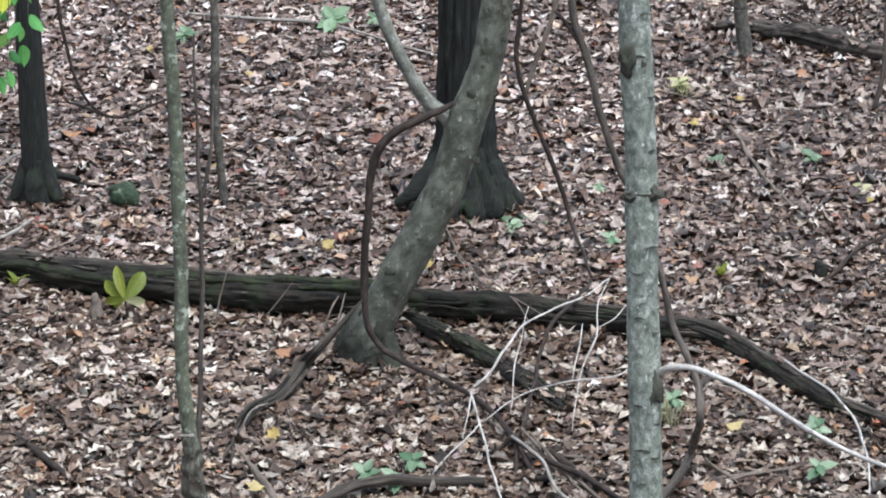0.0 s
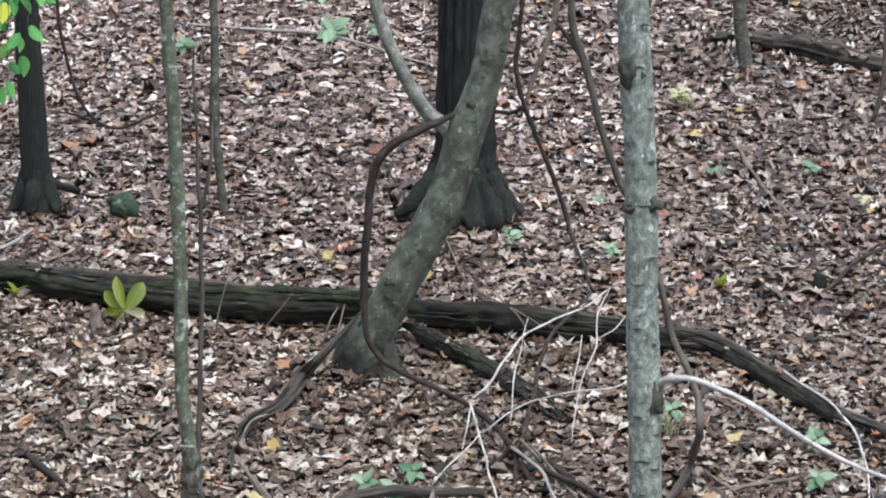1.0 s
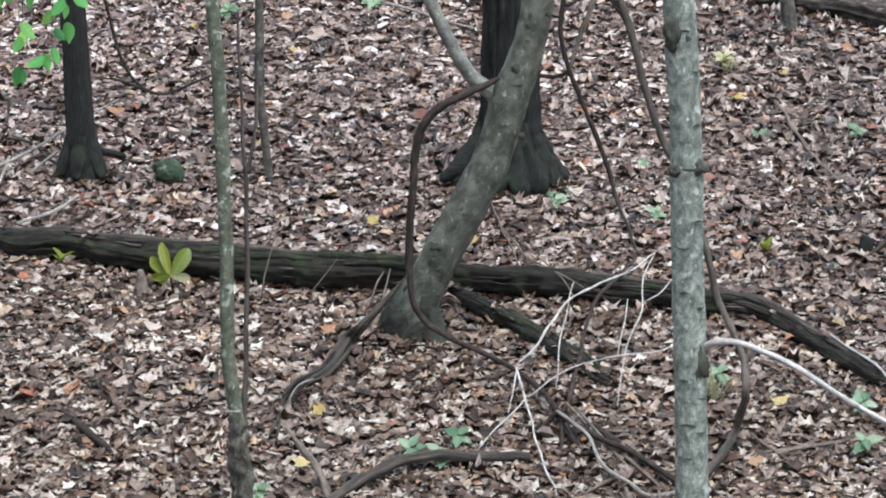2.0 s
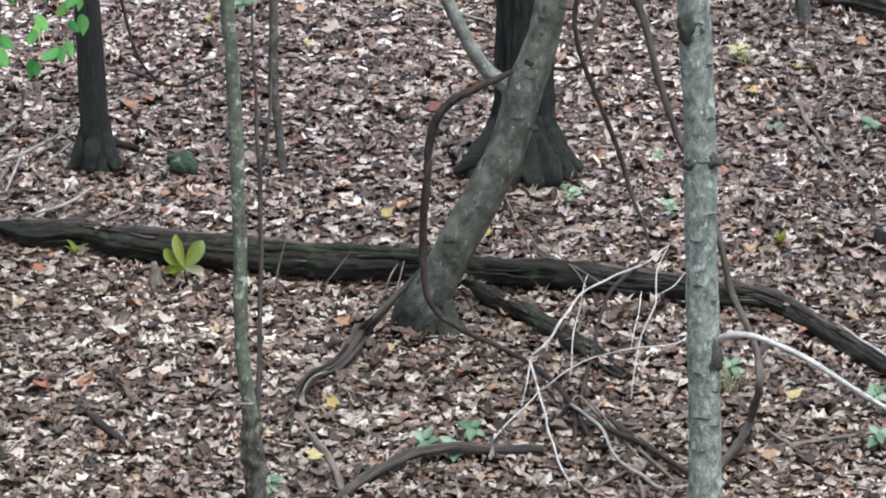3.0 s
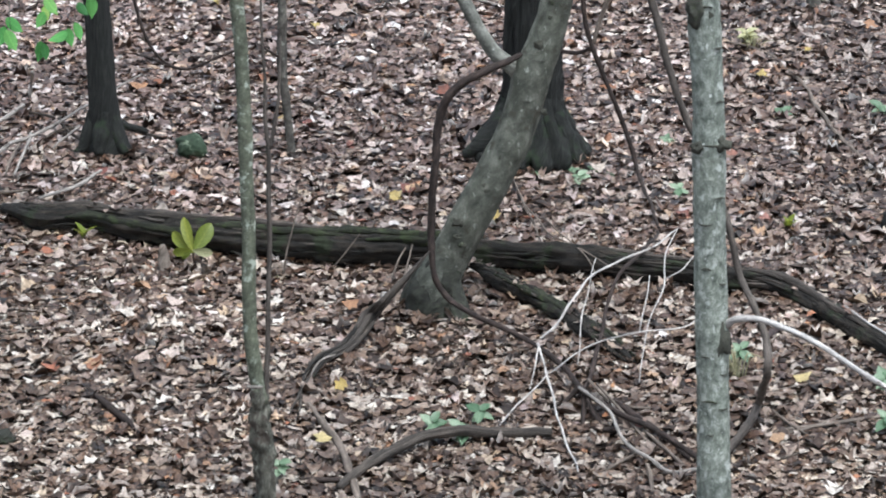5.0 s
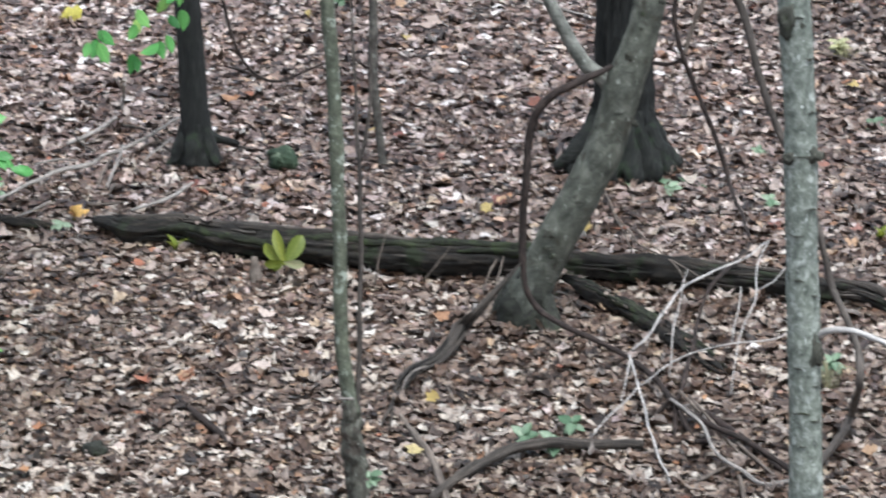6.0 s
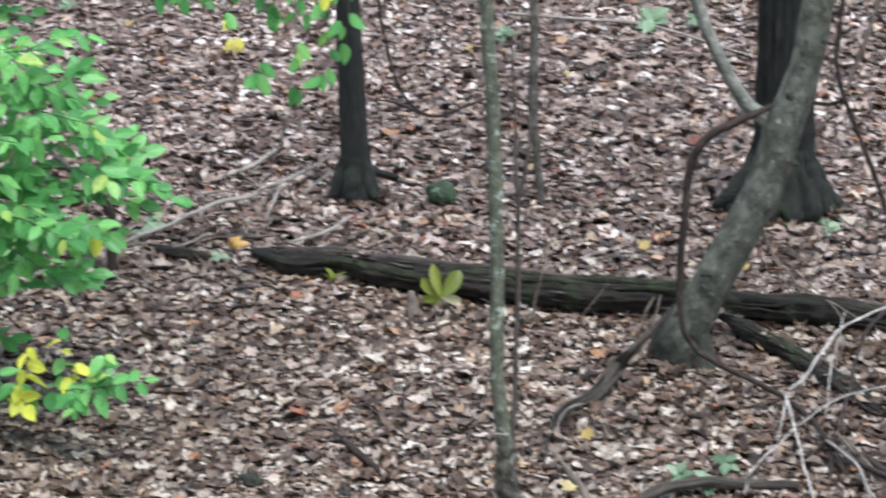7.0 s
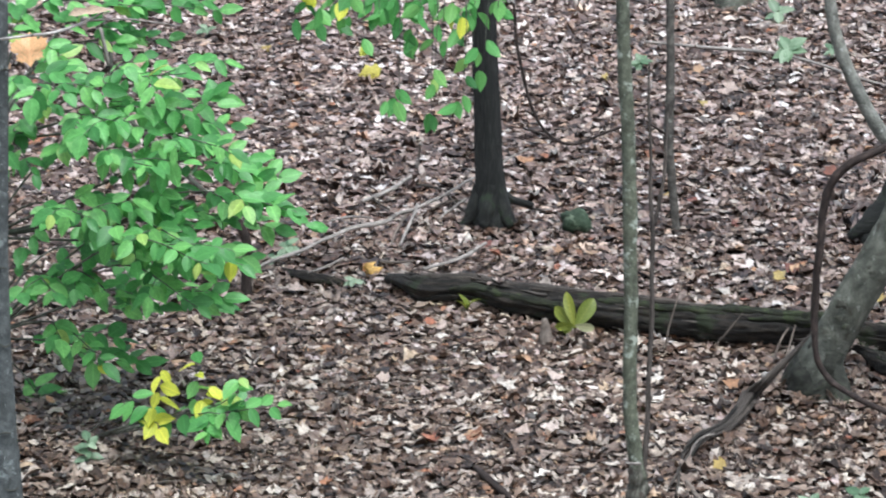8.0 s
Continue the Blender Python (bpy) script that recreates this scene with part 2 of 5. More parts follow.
MOSS = bark("mossy_stone", (0.012, 0.02, 0.012), (0.028, 0.052, 0.028), (0.08, 0.125, 0.07), 20, 20, (0.16, 0.2, 0.14), 18.0, 0.57)


# ---- builders ----
def ground_z(x, y):
    yy = min(max(y, 6.0), 40.0)
    return 0.125 * (yy - 17.2) + 0.035 * math.sin(0.9 * x + 0.4) * math.sin(0.8 * y) + 0.02 * math.sin(2.3 * x + 1.1 * y)


def thing(name, at, label, category, group="", kind=""):
    """An Empty at the base of a thing of several parts."""
    ob = new(name)
    ob.location = at
    ob.empty_display_size = 0.1
    return tagged(ob, label, category, group, kind)


def root_place(ob):
    while ob.parent:
        ob = ob.parent
    return Vector(ob.location)


def mesh_of(name, bm, material):
    me = bpy.data.meshes.new(name)
    for f in bm.faces:
        f.smooth = True
    bm.to_mesh(me)
    bm.free()
    me.materials.append(material)
    return me


def part(name, bm, material, parent, label=""):
    """One mesh, modelled in the world's metres, under a thing or a part."""
    bm.transform(Matrix.Translation(-root_place(parent)))
    ob = new(name, mesh_of(name, bm, material))
    ob.parent = parent
    return tagged(ob, label)


def solo(name, bm, material, label, category, group="", kind="", at=None):
    """A thing that is one mesh."""
    if at is None:
        low = min(bm.verts, key=lambda v: v.co.z).co.copy()
        at = low
    bm.transform(Matrix.Translation(-Vector(at)))
    ob = new(name, mesh_of(name, bm, material))
    ob.location = at
    return tagged(ob, label, category, group, kind)


def glide(points, step):
    """Points with radii, taken along a smooth curve through the given ones."""
    p = [np.array(q, float) for q in points]
    p = [2 * p[0] - p[1]] + p + [2 * p[-1] - p[-2]]
    out = []
    for a, b, c, d in zip(p, p[1:], p[2:], p[3:]):
        n = max(1, int(np.linalg.norm((c - b)[:3]) / step))
        for k in range(n):
            t = k / n
            out.append(0.5 * (2 * b + (c - a) * t + (2 * a - 5 * b + 4 * c - d) * t * t + (3 * b - a - 3 * c + d) * t ** 3))
    out.append(p[-2])
    return out


def limb(points, sides=10, step=0.03, rough=0.06, grain=9.0, ridges=0.0, ridge_scale=14.0, wander=0.0, seed=0.0, bm=None, tip=True):
    """A round, uneven limb through points (x, y, z, radius), with a map in metres. ridges: furrows that run along it."""
    bm = bm or bmesh.new()
    uv = bm.loops.layers.uv.verify()
    line = glide(points, step)
    rings, normal, run = [], None, 0.0
    for k, q in enumerate(line):
        c, r = Vector(q[:3]), max(q[3], 0.0006)
        if wander:
            w = noise.noise_vector(c * 4.0 + Vector((seed, 0, 0)))
            c = c + w * wander
        a = Vector(line[max(k - 1, 0)][:3])
        b = Vector(line[min(k + 1, len(line) - 1)][:3])
        run += (Vector(q[:3]) - a).length if k else 0.0
        along = (b - a).normalized()
        if normal is None:
            normal = along.cross(Vector((0.02, -1, 0.05)))
            normal = along.cross(normal).normalized() * (1 if along.cross(normal).y > 0 else -1)
        normal = (normal - along * normal.dot(along)).normalized()
        side = along.cross(normal)
        ring = []
        for s in range(sides):
            an = 2 * math.pi * s / sides
            d = normal * math.cos(an) + side * math.sin(an)
            f = 1 + rough * noise.noise((c + d * r) * grain + Vector((seed, seed, 0)))
            f += rough * 0.6 * noise.noise((c + d * r) * grain * 3.1 + Vector((0, seed, seed)))
            if ridges:
                g = noise.noise(Vector((math.cos(an) * r * ridge_scale + seed, math.sin(an) * r * ridge_scale, run * 0.9)))
                g2 = noise.noise(Vector((math.cos(an) * r * ridge_scale * 2.7, math.sin(an) * r * ridge_scale * 2.7 + seed, run * 2.0)))
                f += ridges * (0.5 - abs(g) * 2.2) + ridges * 0.5 * (0.5 - abs(g2) * 2.2)
            ring.append(bm.verts.new(c + d * (r * f)))
        rings.append((ring, run, r))
    for (a, va, ra), (b, vb, rb) in zip(rings, rings[1:]):
        for s in range(sides):
            t = (s + 1) % sides
            face = bm.faces.new((a[s], a[t], b[t], b[s]))
            for loop, (u, v) in zip(face.loops, ((s * ra, va), ((s + 1) * ra, va), ((s + 1) * rb, vb), (s * rb, vb))):
                loop[uv].uv = (u * 2 * math.pi / sides, v)
    bm.faces.new(list(reversed(rings[0][0])))
    bm.faces.new(rings[-1][0])
    return bm


def build_ground():
    xs = [-600, -250, -100, -40, -20, -12] + [-8 + 0.25 * k for k in range(53)] + [8, 12, 20, 40, 100, 250, 600]
    ys = [-600, -250, -100, -40, -10, 0, 6, 9] + [12 + 0.25 * k for k in range(53)] + [28, 33, 40, 60, 120, 300, 700]
    bm = bmesh.new()
    grid = [[bm.verts.new((x, y, ground_z(x, y))) for x in xs] for y in ys]
    for a, b in zip(grid, grid[1:]):
        for k in range(len(xs) - 1):
            bm.faces.new((a[k], a[k + 1], b[k + 1], b[k]))
    ob = new("ground", mesh_of("ground", bm, SOIL))
    tagged(ob, "sloping woodland floor of dark brown leaf mould", "ground", kind="structure")


build_ground()


# ---- fallen leaves: shapes shared by the litter and by single leaves ----
# stem end, four rows of (half width, height of the rim, height of the midrib), tip
LEAF_ROWS = [(-0.36, ((0.34, -0.22, -0.2), (0.22, -0.03, -0.05), (0.4, 0.16, 0.12), (0.2, 0.27, 0.28)), 0.5),
             (-0.55, ((0.14, -0.3, -0.3), (0.3, -0.06, -0.1), (0.19, 0.12, 0.1), (0.25, 0.34, 0.3)), 0.54),
             (-0.48, ((0.23, -0.3, -0.3), (0.33, -0.05, -0.05), (0.28, 0.2, 0.2), (0.14, 0.4, 0.38)), 0.54)]


def dry_leaf(kind, width, rng, amount):
    """A dry leaf of 14 points and 16 triangles: two halves on a midrib, folded, rolled at the rims and bent along its length."""
    stem, rows, tip = LEAF_ROWS[kind]
    pts = [(0.0, stem)]
    for w, rim, mid in rows:
        pts += [(-w * width * rng.uniform(0.8, 1.15), rim + rng.normal(0, 0.02)), (0.0, mid), (w * width * rng.uniform(0.8, 1.15), rim + rng.normal(0, 0.02))]
    pts = np.array(pts + [(rng.normal(0, 0.05), tip)])
    fold, roll, bend, twist = rng.normal(0, 0.9) * amount, rng.normal(0.3, 1.6) * amount, rng.normal(0, 0.9) * amount, rng.normal(0, 0.8) * amount
    x, y = pts[:, 0], pts[:, 1]
    z = fold * np.abs(x) + roll * x * x * 1.8 + bend * (y * y - 0.08) * 1.4 + twist * x * y * 1.8 + rng.normal(0, 0.028, len(pts))
    tris = [(0, 2, 1), (0, 3, 2)]
    for k in range(3):
        a, b = 1 + 3 * k, 4 + 3 * k
        tris += [(a, a + 1, b + 1), (a, b + 1, b), (a + 1, a + 2, b + 2), (a + 1, b + 2, b + 1)]
    tris += [(10, 11, 13), (11, 12, 13)]
    return np.column_stack([x * (1 - 0.25 * min(abs(fold), 1)), y, z]), np.array(tris)


def leaf_field(label, kinds, place, typical, lean, seed, material):
    """Many dry leaves in one mesh. place(rng) gives x, y and z of a batch, all leaves of one curl."""
    rng = np.random.default_rng(seed)
    verts, tris, base = [], [], 0
    for k in range(kinds):
        shape, faces = dry_leaf((0, 1, 0, 2, 0, 1)[k % 6], (1.0, 0.9, 0.85, 0.75, 1.1, 0.7)[k % 6], rng, 0.4)
        x, y, lift = place(rng)
        n = len(x)
        size = np.clip(rng.lognormal(math.log(typical), 0.4, n), 0.02, 0.125)
        turn, way = rng.random(n) * 6.283, rng.random(n) * 6.283
        slope = np.tan(np.clip(np.abs(rng.normal(0, lean, n)), 0, 0.85))
        p = shape[None] * size[:, None, None]
        c, d = np.cos(turn)[:, None], np.sin(turn)[:, None]
        px, py, pz = p[..., 0] * c - p[..., 1] * d, p[..., 0] * d + p[..., 1] * c, p[..., 2] * np.where(rng.random(n) < 0.8, 1, -1)[:, None]
        z = pz + lift[:, None] + px * (np.cos(way) * slope)[:, None] + py * (np.sin(way) * slope + 0.125)[:, None]
        verts.append(np.stack([px + x[:, None], py + y[:, None], z], -1).reshape(-1, 3))
        tris.append((base + (np.arange(n) * len(shape))[:, None, None] + faces[None]).reshape(-1, 3))
        base += n * len(shape)
    verts, tris = np.concatenate(verts).astype(np.float32), np.concatenate(tris).astype(np.int32)
    me = bpy.data.meshes.new("leaf_litter")
    me.vertices.add(len(verts))
    me.vertices.foreach_set("co", verts.ravel())
    me.loops.add(tris.size)
    me.loops.foreach_set("vertex_index", tris.ravel())
    me.polygons.add(len(tris))
    me.polygons.foreach_set("loop_start", np.arange(0, tris.size, 3, dtype=np.int32))
    me.polygons.foreach_set("use_smooth", np.ones(len(tris), dtype=bool))
    me.update()
    me.materials.append(material)
    tagged(new("leaf_litter", me), label, "leaf litter", kind="stuff")


def on_ground(rng, n, keep):
    """Leaves over the slope; keep(y, x) is the share of them that this mix has there."""
    y = 13.9 + 11.0 * rng.random(n) ** 1.12
    x = -0.264 * y - 0.25 + (0.394 * y + 0.5) * rng.random(n)
    take = rng.random(n) < keep(y, x)
    x, y = x[take], y[take]
    heap = np.array([noise.noise(Vector((a * 2.2, b * 2.2, 3.0))) for a, b in zip(x, y)])
    return x, y, np.array([ground_z(*q) for q in zip(x, y)]) + 0.004 + 0.008 * heap + 0.044 * rng.random(len(x))


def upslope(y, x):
    """The share of the two paler mixes, rising smoothly above the log; below it the browner mix lies."""
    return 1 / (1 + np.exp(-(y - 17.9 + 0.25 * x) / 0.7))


def palest_share(y, x):
    """The share of the palest mix: most up the slope, on the side of the slim dark tree."""
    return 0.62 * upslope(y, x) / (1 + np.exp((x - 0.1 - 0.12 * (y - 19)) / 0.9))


leaf_field("thick layer of curled tan and brown fallen leaves", 62, lambda rng: on_ground(rng, 2500, lambda y, x: upslope(y, x) - palest_share(y, x)), 0.067, 0.14, 5, LITTER)
leaf_field("thick layer of browner fallen leaves below the log", 62, lambda rng: on_ground(rng, 2500, lambda y, x: 1 - upslope(y, x)), 0.06, 0.085, 6, BROWNER_LITTER)
leaf_field("pale pinkish fallen leaves up the slope", 62, lambda rng: on_ground(rng, 2500, palest_share), 0.067, 0.14, 7, PALEST_LITTER)


def topmost(rng, n=34):
    """Leaves that fell last and lie on top of the others."""
    x, y, z = on_ground(rng, n, lambda y, x: np.full(len(y), 1.0))
    return x, y, z + 0.022


leaf_field("scattered orange and russet leaves on top of the brown litter", 12, topmost, 0.055, 0.2, 18, RUSSET)


def build_twig_litter():
    rng = random.Random(8)
    bm = bmesh.new()
    for k in range(260):
        y = rng.uniform(13.2, 25.5)
        x = rng.uniform(-0.27 * y - 0.2, 0.13 * y + 0.2)
        a, n = rng.uniform(0, 6.28), rng.uniform(0.06, 0.32)
        w = rng.uniform(0.0015, 0.005)
        pts = []
        for j in range(4):
            px, py = x + math.cos(a) * n * (j / 3 - 0.5) + rng.gauss(0, 0.012), y + math.sin(a) * n * (j / 3 - 0.5) + rng.gauss(0, 0.012)
            pts.append((px, py, ground_z(px, py) + 0.05 + rng.uniform(-0.005, 0.02), w * (1 - 0.2 * j)))
        limb(pts, 5, 0.05, 0.1, 20, seed=k, bm=bm)
    solo("twig_litter", bm, STICK, "thin broken brown twigs scattered in the leaves", "twigs", kind="stuff")


build_twig_litter()

# ---- trees ----
def knot(at, size, seed, flat=(0.85, 0.2, 0.75)):
    """A swollen branch scar."""
    bm = bmesh.new()
    bmesh.ops.create_icosphere(bm, subdivisions=3, radius=1.0)
    for v in bm.verts:
        d = v.co.normalized()
        lump = 1 + 0.75 * noise.noise(d * 1.6 + Vector((seed, 0, 0))) + 0.25 * noise.noise(d * 5 + Vector((0, seed, 0)))
        v.co = Vector((d.x * flat[0], d.y * flat[1], d.z * flat[2])) * size * lump
    bm.transform(Matrix.Translation(at))
    return bm


def scar(at, radius, half, sag, thick, seed):
    """A dark crease that runs part of the way round a trunk, at its camera side."""
    pts = []
    for k in range(9):
        a = -half + 2 * half * k / 8
        t = 1 - abs(k - 4) / 4.4
        pts.append((at[0] + radius * math.sin(a + seed), at[1] - radius * math.cos(a + seed), at[2] + sag * ((k - 4) / 4) ** 2, thick * (0.35 + 0.65 * t)))
    return limb(pts, 6, 0.012, 0.25, 40.0, seed=seed * 7)


def roots(parent, base, radius, angles, reach, material, seed):
    for k, a in enumerate(angles):
        d = Vector((math.cos(radians(a)), math.sin(radians(a)), 0))
        p0 = Vector(base) + d * radius * 0.45 + Vector((0, 0, radius * 1.5))
        p1 = Vector(base) + d * radius * 1.0 + Vector((0, 0, radius * 0.45))
        p2 = Vector(base) + d * radius * 1.45
        p2.z = ground_z(p2.x, p2.y) + 0.035 + radius * 0.1
        p3 = Vector(base) + d * radius * reach
        p3.z = ground_z(p3.x, p3.y) + 0.02
        part("root", limb([(*p0, radius * 0.42), (*p1, radius * 0.4), (*p2, radius * 0.28), (*p3, radius * 0.12)], 18, 0.02, 0.2, 14, 0.28, 40, seed=seed + k), material, parent)


# the leaning tree at the middle, forked above the vine
lean = thing("leaning_tree", (-0.348, 16.750, -0.073), "leaning forked tree with mottled olive-grey bark beside the log", "tree")
lean_trunk = part("trunk", limb([(-0.358, 16.780, -0.214, 0.1573), (-0.363, 16.780, -0.089, 0.1435), (-0.359, 16.780, 0.014, 0.1298), (-0.337, 16.780, 0.125, 0.1134), (-0.294, 16.780, 0.217, 0.0971), (-0.188, 16.750, 0.430, 0.0953), (-0.091, 16.750, 0.608, 0.0951), (-0.043, 16.750, 0.698, 0.0937), (0.005, 16.750, 0.786, 0.0909), (0.037, 16.750, 0.873, 0.0881), (0.064, 16.750, 0.962, 0.0867), (0.104, 16.750, 1.125, 0.0932), (0.165, 16.750, 1.273, 0.0838), (0.217, 16.750, 1.461, 0.0770), (0.251, 16.750, 1.675, 0.0742), (0.309, 16.750, 1.887, 0.0714), (0.440, 16.750, 2.492, 0.0659), (0.574, 16.750, 3.524, 0.0525), (0.641, 16.750, 4.776, 0.0368)],
                   30, 0.025, 0.07, 7.0, 0.02, 12, seed=2), OLIVE_BARK, lean)
part("limb", limb([(0.075, 16.750, 1.071, 0.0453), (0.011, 16.750, 1.152, 0.0399), (-0.069, 16.750, 1.214, 0.0359), (-0.143, 16.750, 1.327, 0.0332), (-0.223, 16.750, 1.482, 0.0318), (-0.280, 16.750, 1.621, 0.0304), (-0.322, 16.750, 1.781, 0.0290), (-0.378, 16.750, 2.230, 0.0236), (-0.478, 16.750, 3.011, 0.0156)],
                  14, 0.025, 0.06, 9, seed=3), LIMB_BARK, lean, "smooth grey side limb")
LEAN_KNOTS = [((0.138, 16.669, 1.273), 0.034), ((-0.112, 16.660, 0.586), 0.045), ((0.157, 16.668, 0.951), 0.024), ((-0.251, 16.660, 0.422), 0.035), ((0.287, 16.677, 1.526), 0.021), ((-0.225, 16.662, 0.312), 0.024), ((-0.037, 16.661, 0.735), 0.024), ((0.195, 16.676, 1.472), 0.019), ((0.188, 16.674, 1.398), 0.016), ((-0.259, 16.661, 0.354), 0.019)]
for k, (at, size) in enumerate(LEAN_KNOTS):
    part("knot", knot(at, size * 0.8, k * 3.1), SCAR_BARK, lean_trunk, "dark branch scar")
part("root", limb([(-0.390, 16.840, 0.195, 0.0271), (-0.444, 16.840, 0.092, 0.0461), (-0.477, 16.840, -0.006, 0.0570), (-0.500, 16.840, -0.090, 0.0544), (-0.522, 16.840, -0.160, 0.0381)], 14, 0.025, 0.2, 10, 0.12, 20, seed=4), MOSSY_SHADED_FOOT, lean, "dark mossy root flare")
roots(lean, (-0.375, 16.76, -0.07), 0.075, (225, 258, 286), 2.0, MOSSY_SHADED_FOOT, 6)
part("root", limb([(-0.269, 16.720, 0.106, 0.0377), (-0.253, 16.690, 0.008, 0.0511), (-0.242, 16.660, -0.067, 0.0592), (-0.226, 16.630, -0.148, 0.0484)], 14, 0.025, 0.16, 10, 0.1, 20, seed=5), MOSSY_SHADED_FOOT, lean)
for k, (at, radius) in enumerate((((0.073, 16.750, 0.998), 0.087), ((0.044, 16.750, 0.894), 0.086), ((-0.002, 16.750, 0.772), 0.089), ((0.132, 16.750, 1.192), 0.088), ((-0.224, 16.750, 0.348), 0.092))):
    part("bark_crease", scar(at, radius, 0.5 + 0.12 * (k % 3), (0.008, 0.006, -0.006)[k % 3], 0.0028, (0.1, -0.3, 0.35)[k % 3]), SCAR_BARK, lean_trunk)

# moss, with the shade around the foot painted into its dark colour
part("moss_sleeve", limb([(-0.362, 16.772, -0.214, 0.1620), (-0.367, 16.772, -0.089, 0.1500), (-0.366, 16.772, 0.000, 0.1350), (-0.348, 16.774, 0.085, 0.1170), (-0.325, 16.776, 0.150, 0.1020), (-0.300, 16.780, 0.210, 0.0880)], 40, 0.012, 0.2, 9, 0.06, 30, seed=8), MOSSY_SHADED_FOOT, lean, "dark moss and painted shade over the tree's foot")

# the thick dark tree behind it
big = thing("dark_tree", (0.109, 18.950, 0.292), "thick straight tree with dark ridged bark and mossy foot", "tree")
part("trunk", limb([(0.109, 18.950, 0.194, 0.2676), (0.109, 18.950, 0.292, 0.2359), (0.109, 18.950, 0.400, 0.2032), (0.115, 18.950, 0.539, 0.1659), (0.121, 18.950, 0.692, 0.1522), (0.123, 18.950, 0.936, 0.1457), (0.123, 18.950, 1.209, 0.1423), (0.126, 18.950, 1.511, 0.1404), (0.130, 18.950, 2.580, 0.1299), (0.147, 18.950, 5.147, 0.0947)],
                   72, 0.022, 0.05, 6.0, 0.2, 38, seed=9), DARK_BARK, big)
roots(big, (0.109, 18.950, 0.292), 0.19, (178, 205, 232, 258, 284, 308, 334, 0), 1.5, DARK_FOOT, 12)
part("root", limb([(0.049, 18.950, 0.570, 0.0604), (-0.036, 18.901, 0.472, 0.0753), (-0.117, 18.871, 0.394, 0.0632), (-0.198, 18.851, 0.337, 0.0392), (-0.253, 18.851, 0.306, 0.0180)], 16, 0.02, 0.14, 10, 0.14, 30, seed=18), DARK_FOOT, big)

# the dark slim tree
slim = thing("dark_tree", (-2.177, 19.142, 0.278), "slim straight tree with nearly black bark", "tree")
part("trunk", limb([(-2.177, 19.142, 0.197, 0.1385), (-2.177, 19.142, 0.285, 0.1168), (-2.186, 19.142, 0.406, 0.0921), (-2.199, 19.142, 0.609, 0.0766), (-2.211, 19.142, 0.888, 0.0703), (-2.221, 19.142, 1.196, 0.0670), (-2.230, 19.142, 1.503, 0.0653), (-2.239, 19.142, 1.959, 0.0634), (-2.260, 19.142, 4.178, 0.0473)],
                   30, 0.03, 0.05, 7.0, 0.1, 26, seed=19), DARK_BARK, slim)
roots(slim, (-2.177, 19.142, 0.278), 0.075, (185, 240, 290), 1.9, DARK_FOOT, 22)
part("root", limb([(-2.232, 19.162, 0.535, 0.0307), (-2.253, 19.142, 0.445, 0.0399), (-2.276, 19.122, 0.366, 0.0430), (-2.307, 19.112, 0.304, 0.0338), (-2.352, 19.102, 0.263, 0.0184)], 14, 0.02, 0.25, 14, 0.3, 30, seed=24), DARK_FOOT, slim)
part("root", limb([(-2.189, 19.092, 0.502, 0.0367), (-2.196, 19.072, 0.413, 0.0429), (-2.206, 19.042, 0.337, 0.0398), (-2.217, 19.012, 0.279, 0.0244)], 14, 0.02, 0.25, 14, 0.3, 30, seed=27), DARK_FOOT, slim)
part("root", limb([(-2.150, 19.112, 0.499, 0.0306), (-2.129, 19.092, 0.410, 0.0368), (-2.108, 19.072, 0.333, 0.0337), (-2.069, 19.052, 0.284, 0.0184)], 14, 0.02, 0.25, 14, 0.3, 30, seed=26), DARK_FOOT, slim)
part("root", limb([(-2.144, 19.319, 0.390, 0.0341), (-2.068, 19.336, 0.369, 0.0217), (-1.977, 19.356, 0.342, 0.0124)], 12, 0.02, 0.15, 14, 0.15, 30, seed=25), DARK_BARK, slim)

# the pale straight tree in front
pale_tree = thing("pale_tree", (0.837, 14.188, -0.426), "straight young tree with pale grey lichened bark", "tree")
PALE_LINE = [(0.841, 14.188, -0.486, 0.0813), (0.837, 14.188, -0.365, 0.0742), (0.832, 14.188, -0.172, 0.0694), (0.827, 14.188, 0.091, 0.0668), (0.821, 14.188, 0.353, 0.0665), (0.815, 14.188, 0.542, 0.0687), (0.807, 14.188, 0.777, 0.0650), (0.800, 14.188, 1.033, 0.0648),
             (0.797, 14.188, 1.265, 0.0679), (0.791, 14.188, 1.449, 0.0632), (0.780, 14.188, 1.632, 0.0642), (0.768, 14.188, 1.815, 0.0674), (0.760, 14.188, 1.973, 0.0628), (0.751, 14.188, 2.199, 0.0614), (0.722, 14.188, 3.173, 0.0529), (0.681, 14.188, 4.668, 0.0366)]
pale_trunk = part("trunk", limb(PALE_LINE, 30, 0.02, 0.05, 9.0, 0.0, seed=31), GREY_BARK, pale_tree)
for at, size, flat in (((0.745, 14.136, 1.832), 0.05, (1.0, 0.4, 1.25)), ((0.850, 14.136, 0.478), 0.046, (0.75, 0.3, 1.5)), ((0.754, 14.138, 1.280), 0.034, (1.1, 0.5, 0.65)), ((0.842, 14.138, 1.290), 0.036, (1.0, 0.5, 0.75))):
    part("knot", knot(at, size, at[0], flat), SCAR_BARK, pale_trunk, "dark branch scar")
